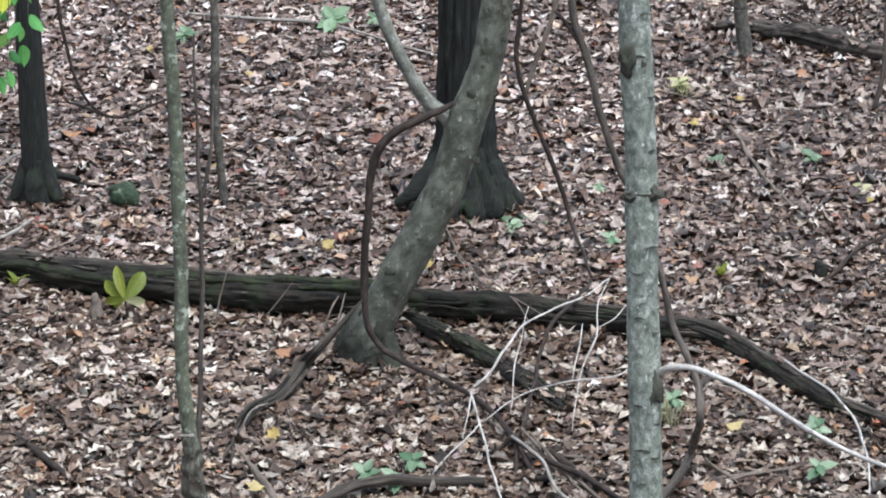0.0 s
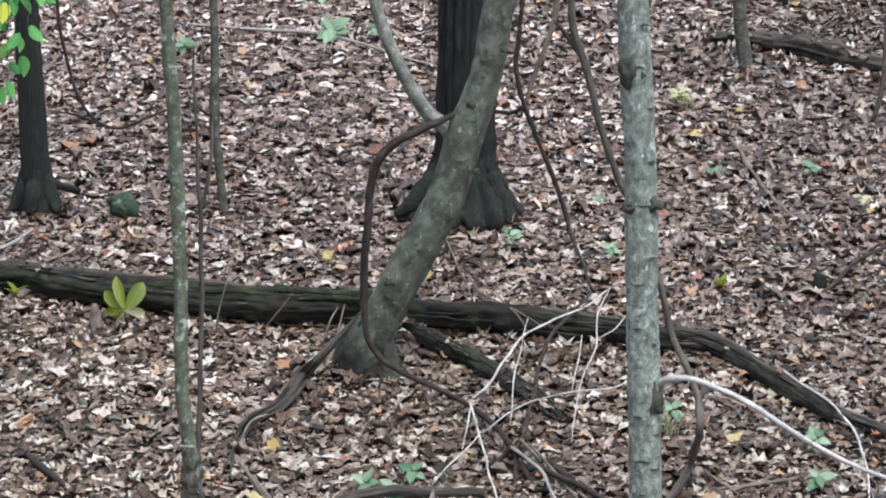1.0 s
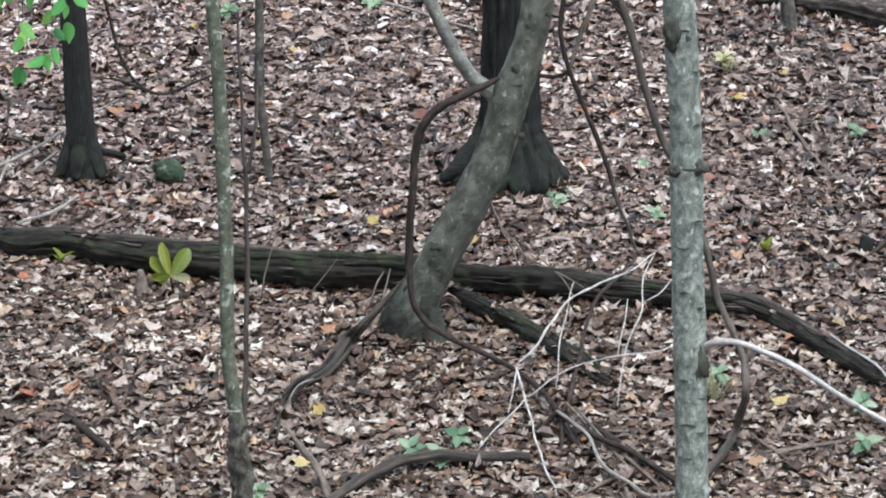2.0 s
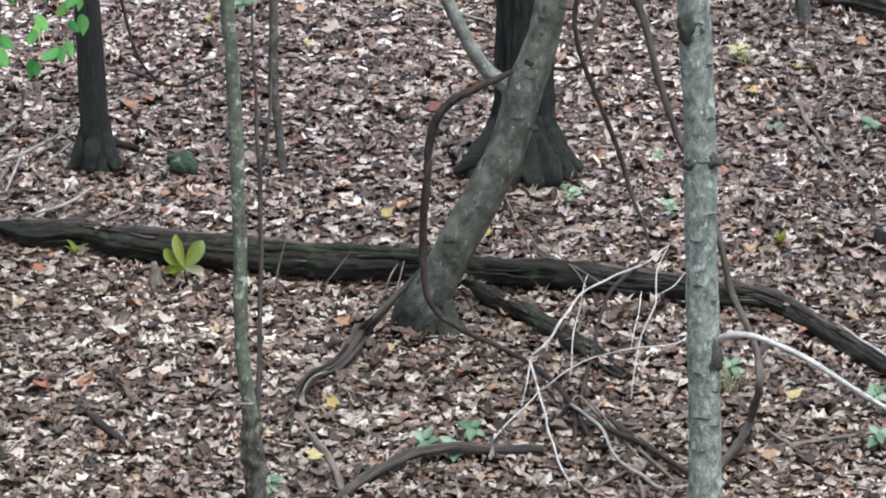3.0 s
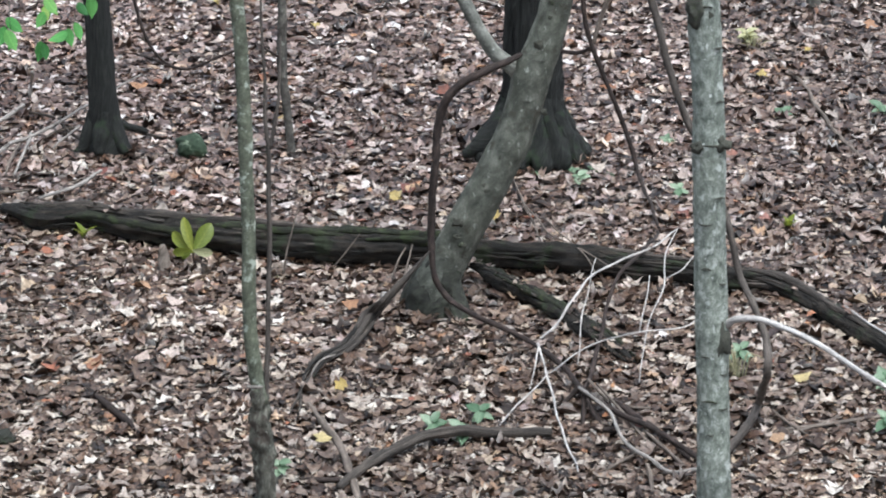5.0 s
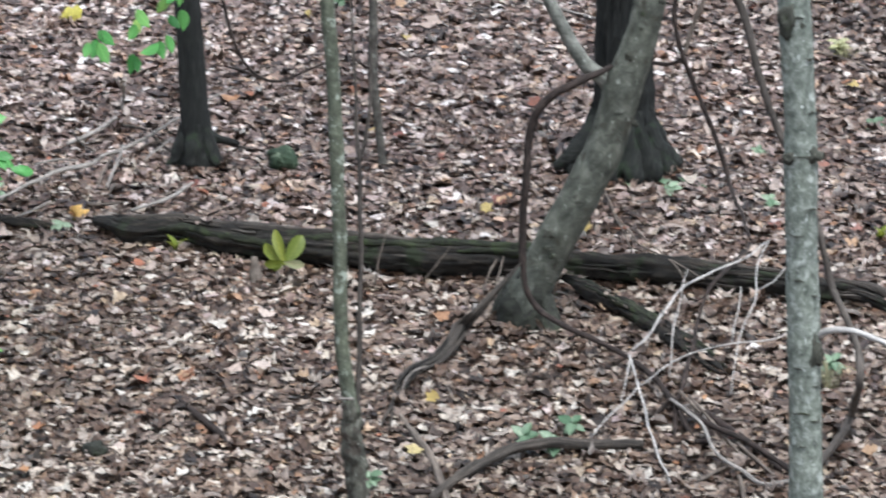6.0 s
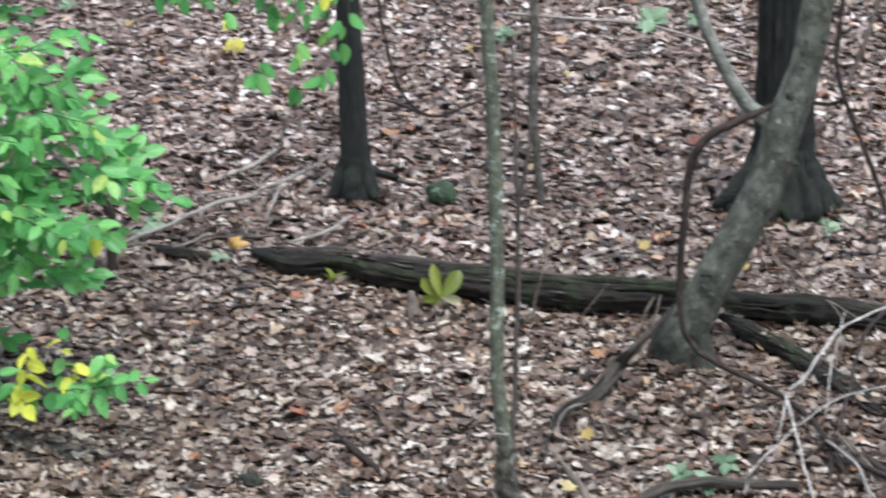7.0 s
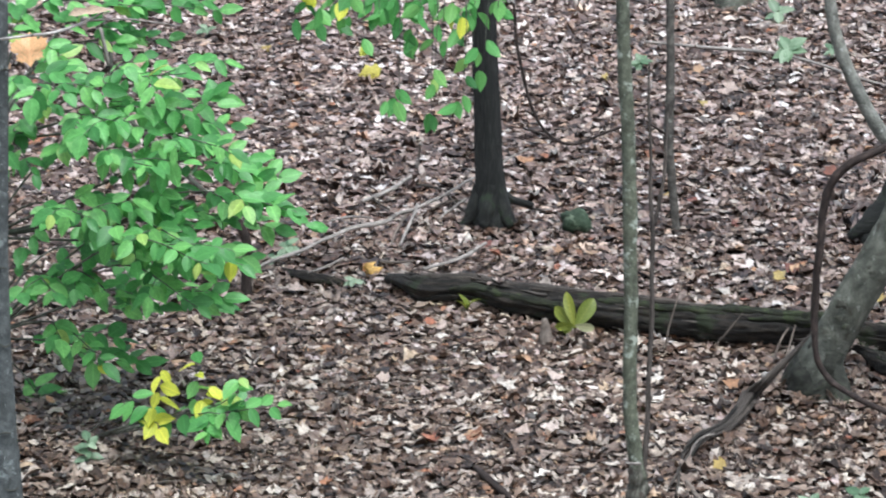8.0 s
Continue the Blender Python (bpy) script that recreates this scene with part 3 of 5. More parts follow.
SCARS = [((0.779, 14.188, 1.678), 0.5, 0.8), ((0.790, 14.188, 1.467), 0.4, 0.7), ((0.797, 14.188, 1.288), 0.9, 0.0), ((0.802, 14.188, 1.075), 0.5, 0.6), ((0.805, 14.188, 0.963), 0.6, -0.4), ((0.807, 14.188, 0.786), 0.4, -0.3),
         ((0.813, 14.188, 0.718), 0.4, 0.7), ((0.821, 14.188, 0.419), 0.4, -0.5), ((0.822, 14.188, 0.341), 0.4, 0.7), ((0.825, 14.188, 0.234), 0.7, -0.3), ((0.826, 14.188, 0.198), 0.5, 0.6), ((0.770, 14.188, 1.849), 0.6, 0.0), ((0.827, 14.188, 0.091), 0.3, -0.2), ((0.766, 14.188, 2.018), 0.5, 0.5)]
for k, (at, half, off) in enumerate(SCARS):
    part("bark_crease", scar(at, 0.069, half * 0.75, (0.006, -0.007, 0.004, -0.005)[k % 4], 0.0045, off), SCAR_BARK, pale_trunk)
part("branch", limb([(0.861, 14.188, 0.523, 0.0202), (0.907, 14.128, 0.573, 0.0147), (1.000, 14.068, 0.590, 0.0128), (1.142, 13.988, 0.554, 0.0120), (1.275, 13.938, 0.488, 0.0111), (1.407, 13.888, 0.408, 0.0111), (1.560, 13.838, 0.329, 0.0102), (1.735, 13.788, 0.264, 0.0093), (1.909, 13.738, 0.217, 0.0088)],
                    12, 0.014, 0.14, 22, wander=0.006, seed=33), BLEACHED, pale_tree, "bare bleached grey branch")

# the slim green-barked sapling with its reddish twin stem
sap = thing("sapling", (-1.018, 14.451, -0.312), "slender sapling with lichen-green bark and rough dark foot", "sapling")
part("trunk", limb([(-1.035, 14.451, 0.139, 0.0328), (-1.052, 14.451, 0.260, 0.0327), (-1.071, 14.451, 0.404, 0.0292), (-1.077, 14.451, 0.620, 0.0291), (-1.073, 14.451, 0.858, 0.0290), (-1.079, 14.451, 1.095, 0.0289), (-1.081, 14.451, 1.260, 0.0300), (-1.087, 14.451, 1.494, 0.0287), (-1.099, 14.451, 1.726, 0.0286), (-1.112, 14.451, 1.934, 0.0285), (-1.118, 14.451, 2.118, 0.0273), (-1.134, 14.451, 2.934, 0.0225), (-1.138, 14.451, 4.035, 0.0144)],
                   16, 0.02, 0.09, 11, seed=41), GREEN_BARK, sap)
part("foot", limb([(-1.009, 14.451, -0.361, 0.0542), (-1.015, 14.451, -0.251, 0.0471), (-1.024, 14.451, -0.080, 0.0446), (-1.036, 14.451, 0.054, 0.0434), (-1.040, 14.451, 0.139, 0.0363), (-1.048, 14.451, 0.223, 0.0292), (-1.061, 14.451, 0.296, 0.0187)], 20, 0.012, 0.4, 22, 0.2, 30, seed=43), FOOT_BARK, sap, "rough flaking swollen foot")
part("stub", limb([(-1.089, 14.406, 0.221, 0.0058), (-1.049, 14.396, 0.221, 0.0070), (-1.022, 14.406, 0.221, 0.0035)], 8, 0.01, 0.1, 30), GREY_STICK, sap, "short broken pale stub")
part("stem", limb([(-1.016, 14.451, 0.139, 0.0141), (-1.007, 14.451, 0.284, 0.0117), (-0.999, 14.451, 0.524, 0.0105), (-0.991, 14.451, 0.811, 0.0104), (-0.988, 14.451, 1.024, 0.0093), (-0.985, 14.451, 1.213, 0.0092), (-0.997, 14.451, 1.354, 0.0081), (-0.999, 14.451, 1.517, 0.0069), (-1.008, 14.451, 1.726, 0.0057), (-1.010, 14.451, 1.888, 0.0034)], 8, 0.02, 0.08, 14, wander=0.006, seed=44), STEM, sap, "thin reddish-brown side stem")
part("stem", limb([(-0.985, 14.451, 1.213, 0.0081), (-0.963, 14.451, 1.319, 0.0081), (-0.943, 14.451, 1.424, 0.0069), (-0.937, 14.451, 1.564, 0.0057), (-0.933, 14.451, 1.680, 0.0034)], 8, 0.02, 0.08, 14, wander=0.005, seed=45), STEM, sap, "thin reddish-brown side stem")

# two thin grey saplings further up the slope
thin = thing("sapling", (-1.181, 19.155, 0.227), "thin grey-brown sapling with patchy bark", "sapling")
part("trunk", limb([(-1.178, 19.155, 0.189, 0.0291), (-1.186, 19.155, 0.314, 0.0229), (-1.200, 19.155, 0.439, 0.0229), (-1.219, 19.155, 0.625, 0.0244), (-1.229, 19.155, 0.779, 0.0274), (-1.223, 19.155, 1.025, 0.0243), (-1.223, 19.155, 1.239, 0.0212), (-1.226, 19.155, 1.483, 0.0211), (-1.225, 19.155, 2.859, 0.0149)], 12, 0.025, 0.14, 14, seed=51), THIN_BARK, thin)
part("twig", limb([(-1.229, 19.155, 0.779, 0.0091), (-1.286, 19.105, 0.824, 0.0076), (-1.342, 19.055, 0.873, 0.0045)], 6, 0.02, 0.1, 14), VINE, thin)
far_sap = thing("sapling", (1.876, 22.014, 0.592), "small crooked grey-brown sapling beside a far log", "sapling")
part("trunk", limb([(1.879, 22.014, 0.549, 0.0593), (1.868, 22.014, 0.620, 0.0488), (1.849, 22.014, 0.746, 0.0452), (1.832, 22.014, 0.887, 0.0434), (1.822, 22.014, 1.097, 0.0416), (1.764, 22.014, 2.679, 0.0308)], 14, 0.025, 0.09, 10, seed=54), THIN_BARK, far_sap)

far_tree = thing("grey_tree", (-1.108, 23.996, 0.824), "grey tree standing further up the slope", "tree")
part("trunk", limb([(-1.107, 23.996, 0.763, 0.1587), (-1.108, 23.996, 0.846, 0.1359), (-1.117, 23.996, 0.991, 0.1131), (-1.126, 23.996, 1.331, 0.1015), (-1.163, 23.996, 3.478, 0.0813)], 24, 0.03, 0.08, 8, 0.06, 20, seed=57), OLIVE_BARK, far_tree)

# the trunk that comes into view last, close by
edge = thing("grey_tree", (-3.670, 14.384, -0.327), "grey lichened tree trunk close to the camera", "tree")
part("trunk", limb([(-3.681, 14.384, -0.402, 0.0864), (-3.695, 14.384, -0.178, 0.0694), (-3.701, 14.384, 0.069, 0.0597), (-3.709, 14.384, 0.388, 0.0499), (-3.713, 14.384, 0.778, 0.0426), (-3.708, 14.384, 1.164, 0.0400), (-3.694, 14.384, 1.640, 0.0397), (-3.682, 14.384, 2.111, 0.0372), (-3.674, 14.384, 2.576, 0.0346), (-3.644, 14.384, 4.157, 0.0248)], 24, 0.03, 0.06, 8, seed=58), EDGE_BARK, edge)
for k, at in enumerate(((-3.699, 14.384, 0.039), (-3.707, 14.384, 0.290), (-3.712, 14.384, 0.657), (-3.710, 14.384, 0.995), (-3.701, 14.384, 1.403), (-3.689, 14.384, 1.829))):
    part("bark_crease", scar(at, (0.066, 0.058, 0.05, 0.046, 0.046, 0.045)[k], 0.5, (0.012, -0.01)[k % 2], 0.004, (0.5, 0.3, 0.7)[k % 3]), SCAR_BARK, edge)


# ---- logs and dead branches ----
log = thing("fallen_log", (-0.404, 17.445, 0.021), "long rotten fallen log with split dark wood and moss", "log")
LOG_LINE = [(-2.605, 18.160, 0.168, 0.0300), (-2.554, 18.107, 0.176, 0.0381), (-2.449, 17.983, 0.173, 0.0552), (-2.357, 17.912, 0.169, 0.0637), (-2.140, 17.924, 0.166, 0.0617), (-1.878, 17.781, 0.151, 0.0723), (-1.379, 17.642, 0.130, 0.0826), (-1.050, 17.548, 0.120, 0.0849), (-0.766, 17.485, 0.115, 0.0790), (-0.427, 17.425, 0.121, 0.0733), (-0.035, 17.289, 0.127, 0.0700), (0.351, 17.133, 0.127, 0.0668), (0.623, 17.042, 0.121, 0.0612), (0.866, 16.971, 0.110, 0.0557), (1.042, 16.912, 0.093, 0.0476), (1.213, 16.900, 0.086, 0.0491), (1.391, 16.749, 0.037, 0.0474), (1.516, 16.511, 0.002, 0.0488), (1.644, 16.295, -0.031, 0.0483), (1.777, 16.093, -0.067, 0.0420), (1.904, 15.966, -0.092, 0.0361), (2.040, 15.838, -0.117, 0.0321), (2.173, 15.712, -0.141, 0.0281), (2.291, 15.616, -0.165, 0.0149)]
log_body = part("log_body", limb(LOG_LINE, 64, 0.018, 0.26, 8.0, 0.22, 16, wander=0.012, seed=61), WET_WOOD, log)
log_run = glide(LOG_LINE, 0.05)


def along_log(first, last, turn, out, width, rng, steps=7):
    """A strip's line on the log, from one share of its length to another, turned up from the side that faces the camera."""
    pts = []
    for k in range(steps):
        q = log_run[int((first + (last - first) * k / (steps - 1)) * (len(log_run) - 1))]
        a = radians(turn + rng.gauss(0, 4))
        r = q[3] * out * rng.uniform(0.97, 1.04)
        pts.append((q[0], q[1] - math.cos(a) * r, q[2] + math.sin(a) * r, width * (0.3 if k in (0, steps - 1) else rng.uniform(0.75, 1.2))))
    return pts


rng_log = random.Random(21)
for k, (first, last, turn, out, width, wood) in enumerate(((0.03, 0.24, 105, 1.05, 0.022, OLD_WOOD), (0.1, 0.36, 88, 1.04, 0.017, OLD_WOOD), (0.3, 0.47, 82, 0.98, 0.024, MOSSY_WOOD), (0.22, 0.34, 60, 0.97, 0.02, MOSSY_WOOD), (0.36, 0.45, 45, 0.96, 0.02, MOSSY_WOOD), (0.08, 0.22, 20, 0.93, 0.022, MOSSY_WOOD),
                                                           (0.52, 0.68, 80, 0.98, 0.016, OLD_WOOD), (0.56, 0.72, 40, 0.97, 0.016, WET_WOOD), (0.7, 0.84, 92, 0.98, 0.02, OLD_WOOD), (0.72, 0.9, 10, 0.97, 0.018, WET_WOOD), (0.82, 0.97, 85, 1.0, 0.015, OLD_WOOD))):
    part("bark_slab", limb(along_log(first, last, turn, out, width, rng_log), 14, 0.018, 0.35, 16, 0.35, 40, wander=0.006, seed=k * 5.0), wood, log, "mossy strip of rotten bark" if wood is MOSSY_WOOD else "peeling strip of weathered bark")
for k, (first, last, turn, width) in enumerate(((0.02, 0.12, 118, 0.008), (0.1, 0.2, 100, 0.007), (0.19, 0.29, 108, 0.008), (0.27, 0.36, 95, 0.006), (0.52, 0.6, 92, 0.006), (0.7, 0.8, -12, 0.006), (0.78, 0.92, -22, 0.008), (0.88, 0.98, 60, 0.006))):
    part("splinter", limb(along_log(first, last, turn, 1.07, width, rng_log), 7, 0.02, 0.3, 20, 0.3, 50, wander=0.01, seed=500 + k), (STICK, STEM)[k % 2], log_body, "pale torn edge of wood")
for k in range(40):
    first = rng_log.uniform(0.02, 0.93)
    part("splinter", limb(along_log(first, first + rng_log.uniform(0.03, 0.09), rng_log.uniform(-35, 95), 0.99, rng_log.uniform(0.004, 0.009), rng_log, 5), 7, 0.02, 0.3, 20, 0.2, 60, seed=k * 1.7), (OLD_WOOD, WET_WOOD, OLD_WOOD, STEM)[k % 4], log_body)


LOG_TOP = [(q[0], q[1] + 0.02, q[2] + 0.98 * q[3]) for q in log_run[4:-8:5]]


def drift(x, y, radius, material, label, seed, count=14):
    """Leaves blown against the foot of a trunk."""
    def place(rng):
        a = rng.random(count) * 6.283
        r = radius * (0.95 + 0.55 * rng.random(count) ** 1.5)
        px, py = x + np.cos(a) * r, y + np.sin(a) * r
        rise = 0.05 * np.clip(1.5 - r / radius, 0, 0.6)
        return px, py, np.array([ground_z(*q) for q in zip(px, py)]) + 0.035 + rise * rng.random(count) + 0.02 * rng.random(count)
    leaf_field(label, 12, place, 0.055, 0.3, seed, material)


drift(-0.375, 16.77, 0.15, BROWNER_LITTER, "brown leaves drifted against the foot of the leaning tree", 31)
drift(0.109, 18.950, 0.25, LITTER, "brown leaves drifted against the foot of the thick dark tree", 32, 20)
drift(-2.177, 19.142, 0.13, LITTER, "brown leaves drifted against the foot of the slim dark tree", 33)


def on_log(rng, n=18):
    k = rng.integers(0, len(LOG_TOP) - 1, n)
    t = rng.random(n)
    a, b = np.array(LOG_TOP)[k], np.array(LOG_TOP)[k + 1]
    p = a + (b - a) * t[:, None]
    return p[:, 0], p[:, 1] + rng.normal(0.03, 0.04, n), p[:, 2] + rng.normal(0, 0.008, n)


leaf_field("dry brown leaves lying on the rotten fallen log", 8, on_log, 0.045, 0.3, 15, LITTER)
under_branch = thing("broken_branch", (0.124, 16.781, -0.03), "thick dark rotten mossy branch lying under the log", "dead branch")
UNDER = [(-0.232, 17.186, 0.115, 0.0387), (-0.066, 17.017, 0.064, 0.0411), (0.124, 16.781, 0.022, 0.0419), (0.308, 16.482, -0.015, 0.0399), (0.436, 16.273, -0.047, 0.0341), (0.523, 16.115, -0.077, 0.0182), (0.580, 16.029, -0.103, 0.0039)]
for k, (dx, dz, first, last, w, wood) in enumerate(((0, 0, 0, 7, 0.85, WET_WOOD), (0.02, 0.012, 0, 5, 0.6, MOSSY_WOOD), (-0.022, 0.004, 2, 7, 0.6, WET_WOOD), (0.03, 0.014, 3, 7, 0.45, MOSSY_WOOD), (-0.01, 0.026, 1, 4, 0.4, MOSSY_WOOD))):
    part("strand", limb([(x + dx, y + 0.5 * dx, z + dz, r * w * (0.3 if j in (0, last - first - 1) else 1)) for j, (x, y, z, r) in enumerate(UNDER[first:last])], 22, 0.014, 0.45, 15, 0.4, 36, wander=0.014, seed=71 + k * 2.3), wood, under_branch)


def on_branch(rng, n=7):
    """Leaves caught on the rotten branch."""
    k = rng.integers(0, len(UNDER) - 2, n)
    p = np.array(UNDER)[k] + (np.array(UNDER)[k + 1] - np.array(UNDER)[k]) * rng.random(n)[:, None]
    return p[:, 0] + rng.normal(0, 0.02, n), p[:, 1] + rng.normal(0, 0.03, n), p[:, 2] + p[:, 3] * 0.8


leaf_field("brown leaves caught on the rotten branch", 6, on_branch, 0.05, 0.25, 16, BROWNER_LITTER)
torn = thing("broken_branch", (-0.676, 16.478, -0.110), "splintered grey-brown dead branch against the leaning tree", "dead branch")
TORN = [(-0.377, 16.560, 0.309, 0.0106), (-0.453, 16.540, 0.229, 0.0160), (-0.527, 16.500, 0.161, 0.0213), (-0.597, 16.440, 0.094, 0.0265), (-0.665, 16.471, 0.009, 0.0319), (-0.718, 16.334, -0.044, 0.0317), (-0.778, 16.185, -0.077, 0.0288), (-0.862, 16.045, -0.092, 0.0234), (-0.915, 15.820, -0.116, 0.0180), (-0.931, 15.557, -0.140, 0.0152), (-0.941, 15.332, -0.167, 0.0075)]
for k, (dx, dz, first, last, w) in enumerate(((0, 0, 0, 11, 0.7), (0.016, 0.004, 2, 9, 0.45), (-0.018, 0.01, 3, 11, 0.42), (0.012, 0.018, 3, 8, 0.36), (-0.026, -0.01, 4, 9, 0.45), (0.028, -0.008, 4, 8, 0.4), (0.04, -0.012, 4, 7, 0.3), (-0.012, 0.022, 4, 9, 0.34), (0.02, -0.018, 1, 6, 0.34))):
    part("strand", limb([(x + dx * min(1, 0.15 + 0.22 * (first + j)), y + 0.4 * dx, z + dz * min(1, 0.15 + 0.22 * (first + j)), r * w * (0.35 if j in (0, last - first - 1) else 1)) for j, (x, y, z, r) in enumerate(TORN[first:last])], 14, 0.015, 0.22, 14, 0.25, 50, wander=0.018, seed=73 + k * 3.7), (OLD_WOOD, WET_WOOD, OLD_WOOD)[k % 3], torn)
solo("splinter", limb([(-0.801, 15.992, -0.050, 0.0024), (-0.853, 15.900, -0.048, 0.0048), (-0.886, 15.837, -0.069, 0.0040), (-0.900, 15.757, -0.090, 0.0015)], 8, 0.012, 0.15, 20, seed=74), GREY_STICK, "pale freshly split sliver of wood", "splinter")
solo("dead_branch", limb([(-0.719, 14.533, -0.255, 0.0161), (-0.628, 14.725, -0.232, 0.0204), (-0.514, 14.919, -0.205, 0.0227), (-0.383, 15.048, -0.178, 0.0239), (-0.226, 15.137, -0.170, 0.0229), (-0.029, 15.213, -0.193, 0.0210), (0.181, 15.261, -0.216, 0.0179)], 16, 0.016, 0.3, 13, 0.25, 34, wander=0.014, seed=76), OLD_WOOD, "thick dark grey dead branch on the leaves", "dead branch")
solo("dead_branch", limb([(-0.898, 15.511, -0.154, 0.0113), (-0.809, 15.227, -0.179, 0.0173), (-0.736, 15.005, -0.205, 0.0171), (-0.681, 14.729, -0.239, 0.0156), (-0.635, 14.435, -0.275, 0.0141), (-0.603, 14.221, -0.307, 0.0093)], 12, 0.02, 0.25, 12, 0.2, 30, seed=77), STICK, "grey-brown dead stick on the leaves", "dead branch")
solo("dead_branch", limb([(-0.960, 14.658, -0.249, 0.0072), (-0.839, 14.639, -0.248, 0.0119), (-0.720, 14.646, -0.252, 0.0107)], 10, 0.02, 0.15, 12, seed=78), VINE, "short dark stick half sunk in leaves", "dead branch")
FAR_LOG = [(1.665, 22.615, 0.721, 0.0229), (1.841, 22.581, 0.711, 0.0367), (1.980, 22.537, 0.704, 0.0412), (2.147, 22.410, 0.687, 0.0593), (2.312, 22.289, 0.673, 0.0772), (2.474, 22.151, 0.659, 0.0723), (2.599, 22.012, 0.645, 0.0494), (2.754, 21.855, 0.631, 0.0357)]
solo("fallen_log", limb(FAR_LOG, 30, 0.025, 0.4, 9, 0.4, 26, wander=0.02, seed=80), OLD_WOOD, "far dark fallen log among the leaves", "log")


def on_far_log(rng, n=8):
    """Leaves that lie on the far log."""
    k = rng.integers(0, len(FAR_LOG) - 1, n)
    p = np.array(FAR_LOG)[k] + (np.array(FAR_LOG)[k + 1] - np.array(FAR_LOG)[k]) * rng.random(n)[:, None]
    return p[:, 0] + rng.normal(0, 0.02, n), p[:, 1] + rng.normal(-0.01, 0.04, n), p[:, 2] + p[:, 3] * 0.85


leaf_field("brown leaves on the far log", 6, on_far_log, 0.055, 0.2, 17, LITTER)
solo("log_piece", limb([(-3.199, 18.321, 0.167, 0.0119), (-3.055, 18.178, 0.164, 0.0295), (-2.914, 18.136, 0.155, 0.0235), (-2.842, 18.151, 0.145, 0.0088)], 16, 0.02, 0.18, 10, 0.25, 30, seed=82), WET_WOOD, "short dark rotten log piece", "log")
STICKS = [
    [(-3.325, 18.221, 0.193, 0.0089), (-3.234, 18.347, 0.214, 0.0100), (-3.111, 18.487, 0.239, 0.0101), (-3.034, 18.644, 0.264, 0.0101), (-2.962, 18.773, 0.284, 0.0113), (-2.894, 18.853, 0.295, 0.0125), (-2.799, 18.911, 0.302, 0.0137), (-2.739, 18.975, 0.309, 0.0126), (-2.697, 19.117, 0.327, 0.0104), (-2.621, 19.126, 0.351, 0.0104), (-2.546, 19.210, 0.379, 0.0092), (-2.458, 19.300, 0.406, 0.0093), (-2.361, 19.561, 0.436, 0.0082), (-2.264, 19.745, 0.457, 0.0071), (-2.163, 20.015, 0.493, 0.0060), (-2.096, 20.185, 0.518, 0.0048)],
    [(-2.601, 19.203, 0.360, 0.0092), (-2.607, 19.068, 0.323, 0.0092), (-2.610, 18.870, 0.291, 0.0080), (-2.620, 18.613, 0.257, 0.0067)],
    [(-2.656, 19.125, 0.322, 0.0069), (-2.661, 18.861, 0.292, 0.0080), (-2.658, 18.581, 0.253, 0.0056)],
    [(-2.926, 19.297, 0.359, 0.0093), (-2.839, 19.427, 0.374, 0.0129), (-2.773, 19.544, 0.387, 0.0129), (-2.707, 19.757, 0.412, 0.0095)],
    [(-2.654, 19.744, 0.603, 0.0095), (-2.680, 19.862, 0.519, 0.0095), (-2.700, 19.899, 0.435, 0.0107)],
    [(-2.657, 19.614, 0.391, 0.0082), (-2.577, 19.585, 0.384, 0.0082), (-2.474, 19.517, 0.370, 0.0070)],
    [(-2.456, 19.382, 0.377, 0.0081), (-2.387, 19.296, 0.342, 0.0093), (-2.313, 19.167, 0.317, 0.0081)],
    [(-2.528, 19.208, 0.332, 0.0058), (-2.471, 19.315, 0.349, 0.0070), (-2.374, 19.325, 0.365, 0.0058)],
    [(-2.467, 19.061, 0.311, 0.0057), (-2.424, 19.215, 0.333, 0.0069), (-2.358, 19.340, 0.387, 0.0070)],
    [(-2.437, 18.262, 0.206, 0.0077), (-2.349, 18.356, 0.216, 0.0089), (-2.255, 18.497, 0.230, 0.0111), (-2.163, 18.712, 0.252, 0.0090)],
    [(-2.682, 18.340, 0.220, 0.0055), (-2.627, 18.345, 0.220, 0.0066), (-2.503, 18.373, 0.222, 0.0055)],
    [(-3.033, 18.148, 0.188, 0.0044), (-2.959, 18.243, 0.204, 0.0066), (-2.881, 18.392, 0.227, 0.0044)],
    [(-3.049, 18.956, 0.311, 0.0057), (-2.956, 19.032, 0.321, 0.0069), (-2.824, 18.998, 0.315, 0.0046)],
    [(-2.921, 19.503, 0.387, 0.0047), (-2.837, 19.281, 0.354, 0.0058), (-2.755, 19.164, 0.336, 0.0046)],
    [(-2.135, 19.435, 0.345, 0.0058), (-2.011, 19.368, 0.332, 0.0081), (-1.917, 19.324, 0.324, 0.0058)],
]
for k, pts in enumerate(STICKS):
    solo("dead_branch", limb(pts, 9, 0.016, 0.2, 18, wander=0.014, seed=200 + k), (GREY_STICK, GREY_STICK, STICK, GREY_STICK, GREY_STICK, OLD_WOOD, OLD_WOOD, STICK)[k % 8], "weathered grey dead stick behind the log", "dead branch", "grey dead sticks")
solo("dead_branch", limb([(-1.609, 22.685, 0.775, 0.0090), (-1.192, 22.598, 0.756, 0.0107), (-0.799, 22.586, 0.732, 0.0107), (-0.510, 22.389, 0.697, 0.0088), (-0.295, 22.188, 0.656, 0.0088), (0.003, 21.982, 0.604, 0.0070)], 8, 0.03, 0.1, 12, seed=87), GREY_STICK, "long thin pale dead branch across the slope", "dead branch")
